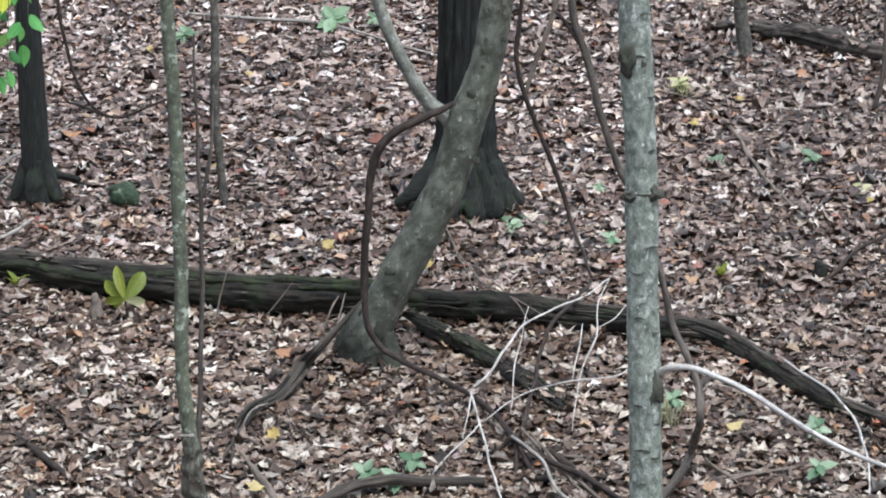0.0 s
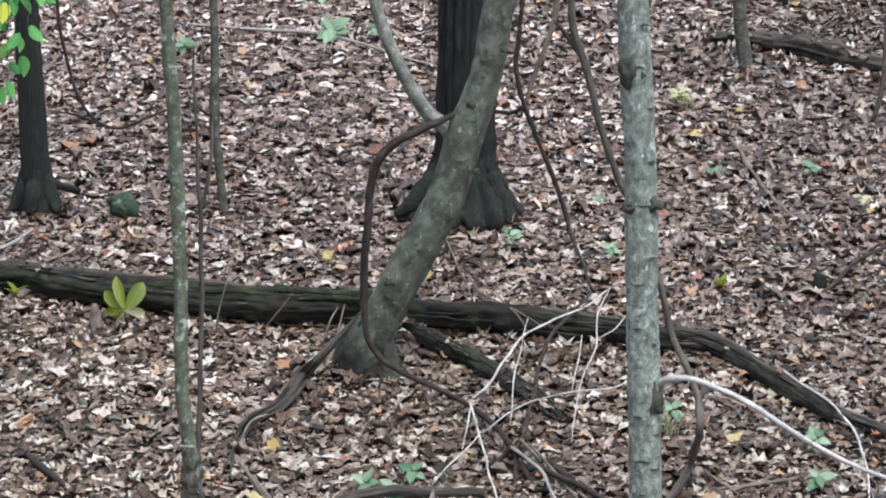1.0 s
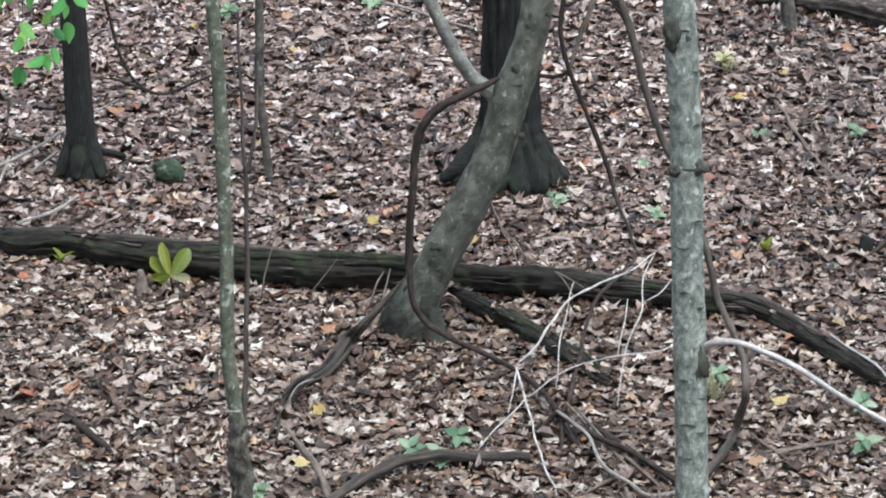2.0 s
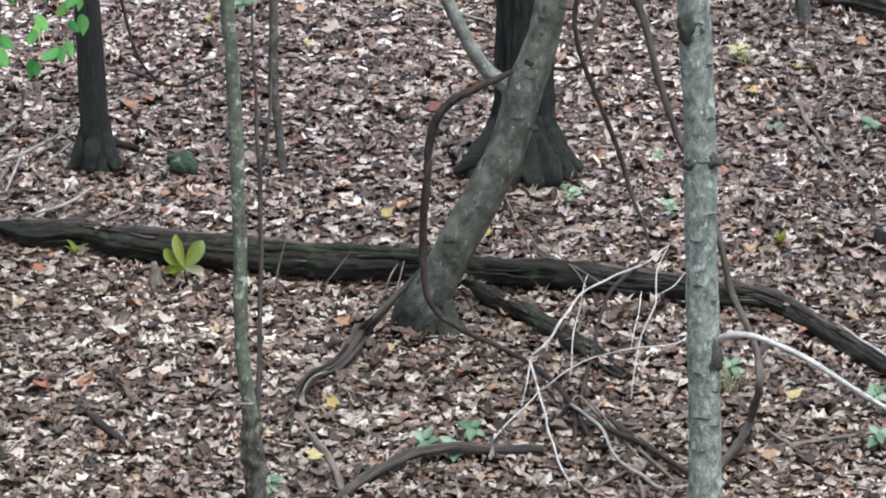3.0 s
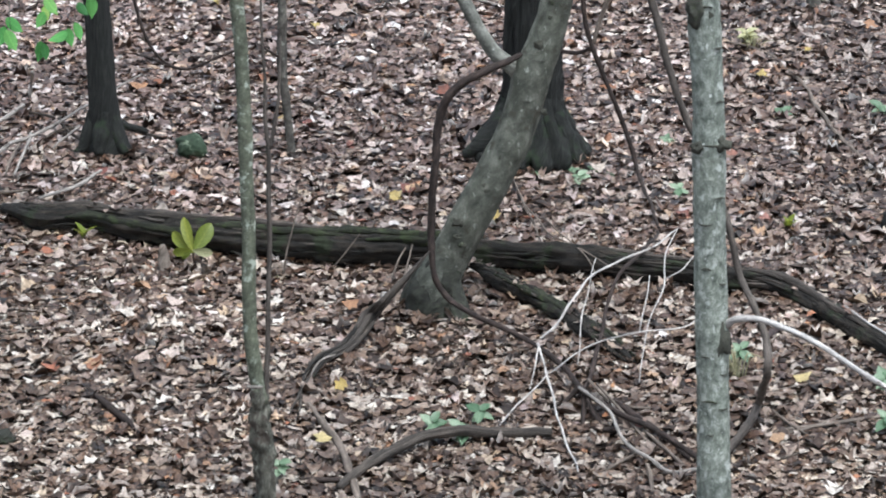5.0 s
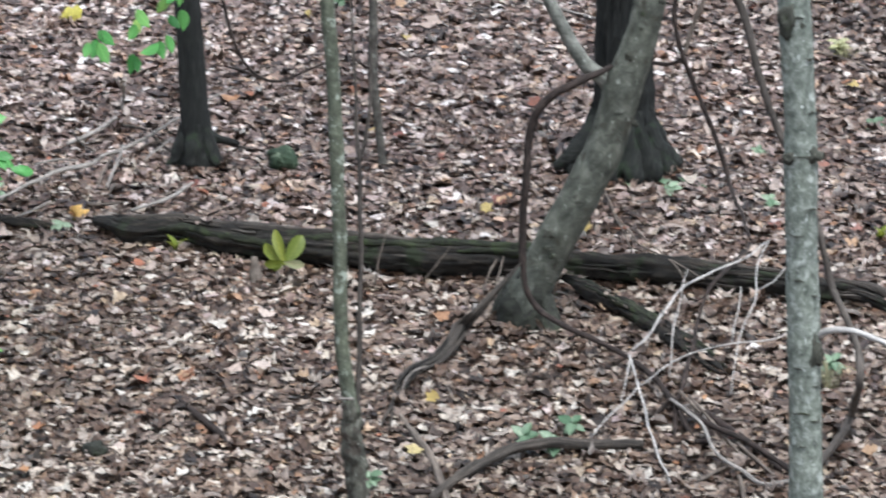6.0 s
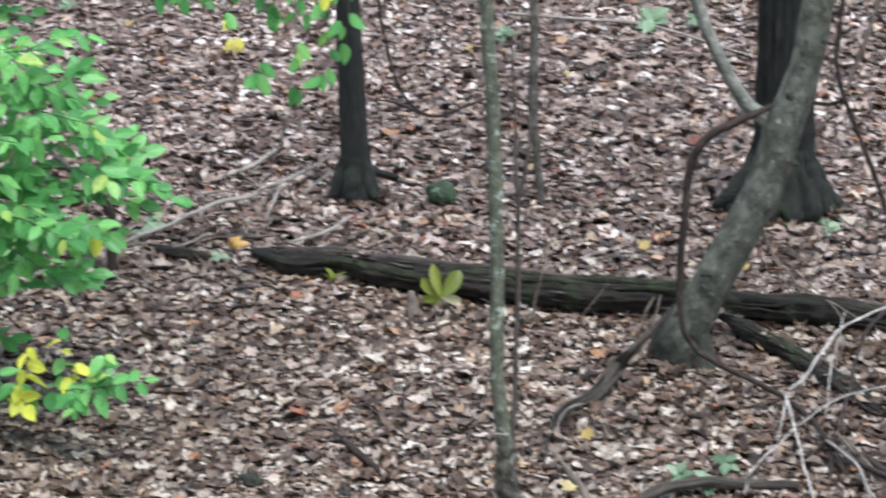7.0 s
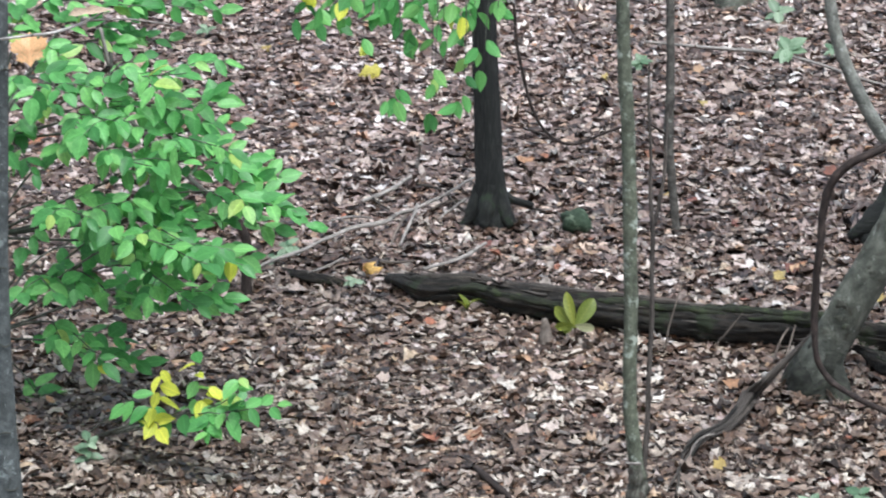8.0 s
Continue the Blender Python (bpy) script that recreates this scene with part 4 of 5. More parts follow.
solo("dead_branch", limb([(1.266, 21.229, 0.525, 0.0050), (1.498, 20.968, 0.501, 0.0080), (1.607, 20.602, 0.464, 0.0098), (1.685, 20.212, 0.425, 0.0116), (1.724, 19.718, 0.370, 0.0122), (1.795, 19.262, 0.318, 0.0120), (1.884, 18.930, 0.275, 0.0082), (1.928, 18.664, 0.237, 0.0045)], 10, 0.02, 0.22, 16, 0.1, 30, wander=0.012, seed=88), STICK, "long brown dead stick on the slope", "dead branch")
solo("vine", limb([(2.695, 21.690, 1.072, 0.0137), (2.631, 21.227, 0.865, 0.0151), (2.598, 21.028, 0.694, 0.0150), (2.558, 20.909, 0.562, 0.0149), (2.519, 20.840, 0.473, 0.0116)], 8, 0.03, 0.12, 12, seed=93), VINE, "thin dark woody vine beside the far log", "vine", "woody vines")
solo("dead_branch", limb([(1.863, 17.692, 0.109, 0.0071), (1.994, 17.871, 0.157, 0.0115), (2.138, 18.145, 0.216, 0.0102), (2.409, 18.462, 0.254, 0.0089)], 8, 0.03, 0.12, 12, seed=89), VINE, "dark brown stick on the slope", "dead branch")
solo("dead_branch", limb([(-2.334, 18.613, 0.202, 0.0104), (-2.232, 18.763, 0.214, 0.0075), (-2.147, 18.951, 0.231, 0.0045)], 8, 0.03, 0.12, 12, seed=90), STICK, "short pale stick behind the log", "dead branch")
solo("dead_branch", limb([(-1.923, 15.756, -0.137, 0.0077), (-1.808, 15.517, -0.151, 0.0163), (-1.685, 15.299, -0.174, 0.0149), (-1.639, 15.203, -0.193, 0.0062)], 10, 0.02, 0.2, 14, seed=91), VINE, "short dark piece of dead wood", "dead branch")
solo("dead_branch", limb([(1.002, 15.200, -0.223, 0.0062), (1.179, 15.258, -0.204, 0.0087), (1.381, 15.303, -0.190, 0.0087), (1.610, 15.368, -0.178, 0.0100), (1.960, 15.419, -0.181, 0.0075)], 8, 0.02, 0.12, 14, seed=92), STICK, "thin grey-brown dead stick on the leaves", "dead branch")

solo("stump", limb([(-1.707, 17.333, -0.010, 0.0340), (-1.713, 17.368, 0.077, 0.0300), (-1.719, 17.373, 0.155, 0.0120)], 14, 0.012, 0.3, 18, 0.3, 40, seed=97), STICK, "short grey broken stub standing in the leaves", "stump")

# bleached twigs of a dead crown lying over the log
TWIGS = [
    [(0.139, 15.959, 0.033, 0.0103), (0.228, 16.056, 0.091, 0.0104), (0.281, 16.167, 0.162, 0.0117), (0.371, 16.338, 0.224, 0.0105), (0.533, 16.508, 0.279, 0.0093), (0.713, 16.705, 0.316, 0.0080), (0.795, 16.865, 0.339, 0.0054)],
    [(0.129, 15.930, 0.029, 0.0116), (0.163, 15.722, -0.062, 0.0102), (0.205, 15.409, -0.148, 0.0100), (0.241, 15.114, -0.219, 0.0098), (0.292, 14.847, -0.269, 0.0072)],
    [(-0.040, 15.330, -0.208, 0.0062), (0.040, 15.497, -0.146, 0.0088), (0.129, 15.608, -0.082, 0.0076), (0.167, 15.683, -0.052, 0.0063)],
    [(0.138, 15.874, 0.017, 0.0077), (0.107, 15.734, -0.065, 0.0064), (0.086, 15.611, -0.124, 0.0051)],
    [(0.168, 15.761, -0.080, 0.0064), (0.297, 15.862, -0.020, 0.0077), (0.426, 15.912, 0.034, 0.0077), (0.605, 15.890, 0.079, 0.0077), (0.785, 15.895, 0.107, 0.0064), (0.844, 15.950, 0.117, 0.0051)],
    [(0.577, 15.765, -0.126, 0.0051), (0.613, 15.941, 0.027, 0.0064), (0.664, 16.094, 0.135, 0.0065), (0.709, 16.267, 0.227, 0.0079), (0.734, 16.563, 0.294, 0.0067), (0.797, 16.789, 0.366, 0.0040)],
    [(0.712, 16.270, 0.226, 0.0065), (0.790, 16.328, 0.259, 0.0066), (0.857, 16.470, 0.301, 0.0053)],
    [(0.599, 16.136, 0.017, 0.0052), (0.625, 16.294, 0.126, 0.0066), (0.656, 16.448, 0.211, 0.0053)],
    [(0.311, 15.908, -0.084, 0.0051), (0.334, 16.200, 0.095, 0.0065), (0.381, 16.434, 0.215, 0.0053), (0.401, 16.540, 0.272, 0.0040)],
]
for k, pts in enumerate(TWIGS):
    solo("bleached_twig", limb([(*p[:3], p[3] * (0.54 if k < 2 else 0.48)) for p in pts], 8, 0.012, 0.26, 26, wander=0.02, seed=100 + k), BLEACHED, "thin bleached bare twig over the fallen log", "twig", "bleached twigs")
solo("bleached_twig", limb([(1.568, 16.456, 0.062, 0.0049), (1.642, 16.290, 0.037, 0.0058), (1.774, 16.074, -0.007, 0.0067), (1.823, 15.893, -0.033, 0.0066), (1.859, 15.775, -0.069, 0.0066), (1.875, 15.594, -0.113, 0.0056), (1.878, 15.378, -0.172, 0.0055), (1.849, 15.100, -0.229, 0.0045)], 8, 0.012, 0.2, 24, wander=0.01, seed=141), BLEACHED, "long thin pale twig bent over the fallen log", "twig", "bleached twigs")
DARK_TWIGS = [
    [(-0.513, 17.369, 0.139, 0.0056), (-0.544, 17.265, 0.105, 0.0083), (-0.576, 17.141, 0.035, 0.0055)], [(-0.479, 17.348, 0.158, 0.0056), (-0.500, 17.087, 0.104, 0.0082), (-0.530, 16.976, 0.045, 0.0055)], [(-0.734, 17.321, 0.221, 0.0042), (-0.790, 17.319, 0.150, 0.0056), (-0.873, 17.296, 0.055, 0.0056)],
    [(-1.036, 17.400, 0.374, 0.0042), (-1.069, 17.354, 0.242, 0.0070), (-1.102, 17.324, 0.120, 0.0083), (-1.120, 17.324, 0.020, 0.0084)], [(0.012, 18.458, 0.255, 0.0074), (0.089, 17.948, 0.214, 0.0072), (0.185, 17.466, 0.203, 0.0070), (0.306, 17.150, 0.202, 0.0055), (0.493, 16.933, 0.140, 0.0054)],
    [(0.047, 18.233, 0.227, 0.0058), (0.150, 17.302, 0.197, 0.0069), (0.182, 17.174, 0.197, 0.0041)], [(0.160, 17.816, 0.198, 0.0057), (0.332, 17.086, 0.194, 0.0055), (0.410, 16.875, 0.125, 0.0041)],
]
for k, pts in enumerate(DARK_TWIGS):
    solo("twig", limb([(*p[:3], p[3] * 0.62) for p in pts], 6, 0.02, 0.2, 18, wander=0.01, seed=120 + k), STICK, "thin brown bare twig by the fallen log", "twig", "brown twigs")

# ---- vines ----
def vine(pts, label="thick dark reddish-brown woody vine", seed=0.0, sides=12, w=0.011):
    pts = [(*p[:3], p[3] * (0.95 if seed == 5 else 0.74)) for p in pts]
    return solo("vine", limb(pts, sides, 0.016, 0.26, 20, 0.12, 60, wander=w, seed=seed), {5: STEM, 3: STICK}.get(seed, VINE), label, "vine", "woody vines")


loop_vine = thing("vine", (-0.143, 16.371, 0.032), "looping dark reddish vine hanging from the leaning tree", "vine", "woody vines")
part("hanging_stem", limb([(0.050, 16.700, 1.222, 0.0100), (-0.005, 16.630, 1.205, 0.0166), (-0.121, 16.590, 1.161, 0.0188), (-0.222, 16.590, 1.107, 0.0211), (-0.296, 16.590, 1.011, 0.0211), (-0.336, 16.600, 0.869, 0.0200), (-0.356, 16.600, 0.680, 0.0190), (-0.367, 16.600, 0.490, 0.0179), (-0.373, 16.590, 0.329, 0.0168), (-0.352, 16.570, 0.183, 0.0144), (-0.277, 16.550, 0.064, 0.0144), (-0.143, 16.371, 0.032, 0.0133)], 12, 0.016, 0.26, 20, 0.12, 60, wander=0.011, seed=1), VINE, loop_vine)
part("runner", limb([(-0.143, 16.371, 0.032, 0.0133), (0.016, 16.283, -0.025, 0.0121), (0.110, 16.165, -0.049, 0.0121), (0.242, 15.909, -0.082, 0.0127), (0.326, 15.624, -0.123, 0.0133), (0.494, 15.378, -0.167, 0.0131), (0.645, 15.230, -0.198, 0.0122), (0.804, 14.989, -0.255, 0.0113), (0.907, 14.814, -0.284, 0.0088)], 12, 0.016, 0.26, 20, 0.12, 60, wander=0.009, seed=1), VINE, loop_vine, "part of the vine that creeps over the leaves")
vine([(0.414, 18.517, 1.628, 0.0160), (0.403, 18.517, 1.393, 0.0161), (0.387, 18.517, 1.156, 0.0176), (0.417, 18.517, 0.963, 0.0176), (0.489, 18.517, 0.799, 0.0162), (0.563, 18.517, 0.620, 0.0162), (0.614, 18.517, 0.469, 0.0162), (0.673, 18.451, 0.287, 0.0147), (0.713, 17.955, 0.227, 0.0129), (0.742, 17.647, 0.171, 0.0099)], "thin dark hanging woody vine", 2)
vine([(0.601, 18.517, 1.598, 0.0204), (0.584, 18.517, 1.437, 0.0205), (0.530, 18.517, 1.274, 0.0176), (0.472, 18.517, 1.112, 0.0161), (0.429, 18.517, 0.963, 0.0147)], "thin grey-brown hanging woody vine", 3)
vine([(0.429, 18.517, 0.942, 0.0132), (0.357, 18.567, 0.910, 0.0133), (0.279, 18.667, 0.899, 0.0133), (0.212, 18.817, 0.867, 0.0119)], "short dark vine crossing behind the leaning tree", 4)
vine([(0.545, 15.188, 2.067, 0.0155), (0.557, 15.188, 1.850, 0.0168), (0.596, 15.188, 1.704, 0.0180), (0.641, 15.188, 1.558, 0.0169), (0.685, 15.188, 1.412, 0.0157), (0.740, 15.188, 1.240, 0.0157), (0.810, 15.188, 1.080, 0.0158), (0.896, 15.288, 0.848, 0.0159), (0.952, 15.288, 0.672, 0.0159), (0.998, 15.288, 0.496, 0.0160),
      (1.055, 15.188, 0.369, 0.0159), (1.101, 15.088, 0.255, 0.0170), (1.101, 14.988, 0.131, 0.0182), (1.092, 15.380, -0.114, 0.0199), (1.012, 15.165, -0.183, 0.0209), (0.930, 15.023, -0.244, 0.0171)], "long dark vine passing behind the pale tree", 5)
vine([(0.480, 15.188, 1.879, 0.0120), (0.530, 15.188, 1.821, 0.0144), (0.581, 15.188, 1.741, 0.0144)], "short dark vine fork", 6)
vine([(-2.001, 18.508, 1.570, 0.0102), (-1.982, 18.508, 1.364, 0.0117), (-1.935, 18.508, 1.128, 0.0117), (-1.873, 18.508, 0.965, 0.0117), (-1.799, 18.508, 0.872, 0.0103), (-1.702, 18.508, 0.842, 0.0103), (-1.584, 18.508, 0.872, 0.0103), (-1.422, 18.508, 0.932, 0.0088)], "thin dark vine sagging between two trees", 7)
vine([(-1.951, 18.508, 0.920, 0.0073), (-1.878, 18.508, 0.902, 0.0088), (-1.761, 18.508, 0.848, 0.0088)], "short thin dark vine", 8)
vine([(0.736, 17.502, 0.186, 0.0112), (0.626, 16.874, 0.223, 0.0122), (0.507, 16.500, 0.199, 0.0119), (0.450, 16.335, 0.089, 0.0118), (0.410, 16.092, -0.012, 0.0130), (0.361, 15.811, -0.099, 0.0141), (0.306, 15.621, -0.153, 0.0114)], "dark bare branch leaning over the fallen log", 9)
solo("dead_branch", limb([(0.308, 15.619, -0.105, 0.0079), (0.375, 15.477, -0.124, 0.0089), (0.437, 15.353, -0.152, 0.0087), (0.499, 15.102, -0.210, 0.0086), (0.595, 14.975, -0.247, 0.0095), (0.688, 14.870, -0.282, 0.0094), (0.837, 14.909, -0.276, 0.0098)], 10, 0.016, 0.2, 20, 0.1, 50, wander=0.008, seed=10), GREY_STICK, "grey-brown dead branch across the leaves", "dead branch")
TANGLE = [[(0.388, 15.689, -0.105, 0.0063), (0.490, 15.458, -0.168, 0.0075), (0.603, 15.197, -0.237, 0.0074), (0.735, 14.997, -0.269, 0.0049)], [(0.485, 15.535, -0.168, 0.0050), (0.556, 15.554, -0.181, 0.0063), (0.623, 15.545, -0.181, 0.0050)], [(0.401, 14.892, -0.286, 0.0061), (0.476, 14.982, -0.272, 0.0073), (0.548, 15.082, -0.258, 0.0061)], [(1.002, 15.237, -0.197, 0.0062), (1.149, 15.234, -0.209, 0.0086), (1.274, 15.253, -0.201, 0.0086), (1.511, 15.428, -0.172, 0.0062)],
          [(1.156, 15.403, -0.153, 0.0062), (1.228, 15.298, -0.188, 0.0062), (1.317, 15.174, -0.217, 0.0049)], [(1.093, 14.941, -0.265, 0.0049), (1.181, 14.993, -0.250, 0.0073), (1.282, 15.043, -0.239, 0.0061)], [(0.599, 14.681, -0.314, 0.0096), (0.596, 14.802, -0.275, 0.0108), (0.582, 14.879, -0.247, 0.0073)]]
TANGLE += [[(0.349, 15.738, -0.096, 0.0077), (0.419, 15.666, -0.155, 0.0076), (0.485, 15.504, -0.179, 0.0076)], [(0.487, 15.558, -0.170, 0.0051), (0.561, 15.522, -0.173, 0.0076), (0.624, 15.506, -0.173, 0.0050)], [(0.584, 15.298, -0.209, 0.0075), (0.659, 15.121, -0.236, 0.0086), (0.740, 14.948, -0.262, 0.0073)], [(0.405, 14.877, -0.275, 0.0061), (0.473, 14.965, -0.263, 0.0073), (0.546, 15.051, -0.249, 0.0061)]]
for k, pts in enumerate(TANGLE):
    solo("twig", limb(pts, 7, 0.02, 0.12, 16, wander=0.006, seed=140 + k), STICK, "thin grey-brown dead twig on the leaves", "twig", "brown twigs")

DARK_TANGLE = [[(0.334, 15.614, -0.126, 0.0127), (0.328, 15.525, -0.180, 0.0126), (0.320, 15.389, -0.231, 0.0100)],
               [(0.345, 15.517, -0.131, 0.0101), (0.376, 15.451, -0.180, 0.0126), (0.410, 15.387, -0.229, 0.0100)],
               [(0.314, 15.654, -0.110, 0.0127), (0.279, 15.651, -0.151, 0.0127), (0.233, 15.631, -0.185, 0.0101)],
               [(0.408, 15.311, -0.221, 0.0125), (0.473, 15.315, -0.219, 0.0150), (0.547, 15.294, -0.221, 0.0100)],
               [(0.465, 15.579, -0.157, 0.0152), (0.546, 15.441, -0.187, 0.0176), (0.641, 15.294, -0.218, 0.0174), (0.743, 15.082, -0.250, 0.0148), (0.812, 14.976, -0.275, 0.0122)]]
for k, pts in enumerate(DARK_TANGLE):
    solo("dead_branch", limb(pts, 9, 0.016, 0.2, 18, 0.12, 50, wander=0.008, seed=160 + k), VINE, "short dark dead branch in the tangle on the leaves", "dead branch", "dark dead branches")


# ---- stone ----
def stone(at, size, seed, material=None, label="small stone covered in dark green moss"):
    bm = bmesh.new()
    bmesh.ops.create_icosphere(bm, subdivisions=4, radius=1.0)
    for v in bm.verts:
        d = v.co.normalized()
        r = 1 + 0.35 * noise.noise(d * 1.1 + Vector((seed, 0, 0))) + 0.12 * noise.noise(d * 4 + Vector((0, seed, 0)))
        v.co = Vector((d.x * size[0], d.y * size[1], d.z * size[2])) * r
    bm.transform(Matrix.Translation(Vector(at) + Vector((0, 0, 0.045 + size[2] * 0.5))))
    return solo("stone", bm, material or MOSS, label, "stone")


stone((-1.725, 19.168, 0.215), (0.08, 0.08, 0.07), 3.0)
stone((-2.212, 15.128, -0.260), (0.055, 0.045, 0.035), 7.0, MOSSY_SHADED_FOOT, "small dark stone with thin moss half sunk in leaves")
stone((1.908, 17.854, 0.093), (0.035, 0.035, 0.05), 9.0, DARK_FOOT, "small nearly black stone half sunk in leaves")


# ---- single leaves and small plants ----
def leaf_mesh(name, material, kind=2, curl=0.25, seed=1, width=1.0, blunt=False):
    """A leaf 1 long, rooted at the origin and lying along y; a little folded."""
    rng = np.random.default_rng(seed)
    bm = bmesh.new()
    if kind == 2:
        rows = []
        stations = ((0, 0.02), (0.15, 0.12), (0.35, 0.23), (0.55, 0.29), (0.75, 0.28), (0.9, 0.18), (0.97, 0.08), (1.0, 0.01)) if blunt else ((0, 0.012), (0.07, 0.115), (0.2, 0.215), (0.4, 0.262), (0.6, 0.24), (0.78, 0.155), (0.91, 0.06), (1.0, 0.003))
        for y, w in stations:
            droop = -curl * y * y * 0.6
            w *= width
            rows.append([bm.verts.new((s * w, y, droop + abs(s) * w * curl * 1.4 + rng.normal(0, 0.012))) for s in (-1, 0, 1)])
        for a, b in zip(rows, rows[1:]):
            for k in (0, 1):
                bm.faces.new((a[k], a[k + 1], b[k + 1], b[k]))
    else:
        p, tris = dry_leaf(kind, width, rng, curl)
        v = [bm.verts.new((q[0], q[1] + 0.5, q[2])) for q in p]
        for t in tris:
            bm.faces.new([v[k] for k in t])
    uv = bm.loops.layers.uv.verify()
    for f in bm.faces:
        for loop in f.loops:
            loop[uv].uv = loop.vert.co.xy
    return mesh_of(name, bm, material)


def maple_mesh():
    """A five-lobed leaf with toothed, pointed lobes, 1 long, rooted at the origin."""
    bm = bmesh.new()
    rim = [(0.0, 0.0)]
    for centre, reach in ((-120, 0.4), (-60, 0.56), (0, 0.6), (60, 0.56), (120, 0.4)):
        for off, f in ((-28, 0.7), (-18, 0.9), (-10, 0.84), (0, 1.0), (10, 0.84), (18, 0.9), (28, 0.7)):
            a = radians(centre + off)
            rim.append((math.sin(a) * reach * f, 0.4 + math.cos(a) * reach * f))
    mid = bm.verts.new((0, 0.4, 0.02))
    ring = [bm.verts.new((x, y, 0.35 * x * x - 0.2 * (y - 0.4) ** 2 + 0.04 * math.sin(9 * x + 5 * y))) for x, y in rim]
    for a, b in zip(ring, ring[1:] + ring[:1]):
        bm.faces.new((mid, b, a))
    uv = bm.loops.layers.uv.verify()
    for f in bm.faces:
        for loop in f.loops:
            loop[uv].uv = loop.vert.co.xy
    return mesh_of("leaf", bm, MAPLE)


def leaf_at(mesh, parent, m, name="leaf", label=""):
    ob = new(name, mesh)
    ob.parent = parent
    ob.matrix_local = Matrix.Translation(-root_place(parent)) @ m
    return tagged(ob, label)


FALLEN = {c: [leaf_mesh("fallen_leaf", m, (0, 0, 1, 0)[k], 0.42, 70 + k, 1.3) for k in range(4)] for c, m in (("orange", ORANGE), ("yellow", YELLOW), ("pale", PALE), ("red", RED), ("amber", AMBER), ("lemon", LEMON))}


def fallen(colour, at, size, k, raised=0.5):
    ob = new("fallen_leaf", FALLEN[colour][k % 4])
    rng = random.Random(k * 17 + 3)
    ob.matrix_world = Matrix.Translation(Vector(at) + Vector((0, 0, 0.05 + 0.12 * size))) @ Euler((raised + rng.uniform(-0.35, 0.35), rng.uniform(-0.3, 0.3), 0)).to_matrix().to_4x4() @ Matrix.Rotation(rng.uniform(0, 6.28), 4, "Z") @ Matrix.Scale(size * 0.88, 4) @ Matrix.Translation((0, -0.5, 0))
    words = {"orange": "bright orange-brown fallen leaf on the litter", "yellow": "yellow fallen leaf on the litter", "pale": "pale tan fallen leaf on the litter", "red": "dull red fallen leaf on the litter", "amber": "amber-yellow fallen leaf against the log's end", "lemon": "bright lemon-yellow fallen leaf on the litter"}
    tagged(ob, words[colour], "fallen leaf", "single fallen leaves")


SPOTS = [("red", (-1.120, 19.567, 0.297), 0.09), ("orange", (-1.240, 22.080, 0.642), 0.09), ("red", (-0.538, 18.439, 0.156), 0.1), ("red", (-0.870, 19.177, 0.247), 0.08), ("red", (1.297, 17.938, 0.113), 0.08), ("red", (0.573, 15.325, -0.255), 0.08), ("red", (-2.177, 18.798, 0.179), 0.08), ("red", (0.882, 17.982, 0.133), 0.09), ("red", (2.084, 18.731, 0.214), 0.08),
         ("orange", (1.253, 17.707, 0.091), 0.1), ("orange", (-2.117, 20.252, 0.378), 0.12), ("orange", (-1.423, 20.386, 0.420), 0.11), ("orange", (-0.770, 16.825, -0.072), 0.11), ("orange", (-1.912, 15.993, -0.147), 0.11), ("orange", (-0.508, 18.442, 0.159), 0.1), ("orange", (0.526, 19.276, 0.259), 0.1), ("orange", (2.174, 21.559, 0.512), 0.11),
         ("orange", (-1.095, 17.503, 0.002), 0.08), ("orange", (-3.159, 16.049, -0.166), 0.12), ("yellow", (1.311, 15.798, -0.153), 0.12), ("pale", (-2.006, 21.841, 0.625), 0.11), ("pale", (-1.026, 21.656, 0.585), 0.13), ("pale", (-2.252, 17.475, 0.020), 0.1), ("pale", (-2.126, 17.855, 0.064), 0.09), ("orange", (-3.989, 15.970, -0.136), 0.12), ("orange", (-3.543, 20.727, 0.468), 0.09), ("orange", (-1.903, 15.982, -0.148), 0.11), ("orange", (-2.118, 20.256, 0.379), 0.1),
         ("yellow", (-0.599, 18.344, 0.138), 0.09), ("yellow", (-0.078, 17.954, 0.118), 0.08), ("yellow", (2.298, 18.977, 0.250), 0.08), ("yellow", (-1.274, 19.677, 0.308), 0.06), ("yellow", (-1.164, 21.344, 0.557), 0.08), ("yellow", (-0.762, 15.725, -0.181), 0.085), ("yellow", (-0.593, 18.363, 0.141), 0.08), ("yellow", (-4.031, 22.543, 0.669), 0.09),
         ("yellow", (1.753, 20.990, 0.464), 0.07), ("yellow", (-0.813, 15.056, -0.245), 0.1), ("yellow", (-4.662, 22.663, 0.689), 0.07), ("yellow", (-1.796, 21.853, 0.631), 0.08), ("yellow", (1.453, 20.483, 0.402), 0.09), ("yellow", (2.301, 23.363, 0.759), 0.08), ("pale", (-1.041, 21.618, 0.582), 0.13), ("pale", (-0.531, 20.349, 0.410), 0.11), ("pale", (0.690, 18.248, 0.164), 0.12), ("pale", (0.707, 17.920, 0.132), 0.1),
         ("pale", (0.446, 19.832, 0.310), 0.08), ("pale", (-3.034, 20.138, 0.387), 0.1), ("pale", (-1.563, 16.112, -0.125), 0.12), ("pale", (-3.087, 18.005, 0.080), 0.09), ("pale", (-1.610, 16.816, -0.056), 0.1), ("pale", (-1.701, 16.083, -0.130), 0.12), ("pale", (-0.819, 21.169, 0.518), 0.1), ("pale", (-2.434, 16.748, -0.077), 0.09)]
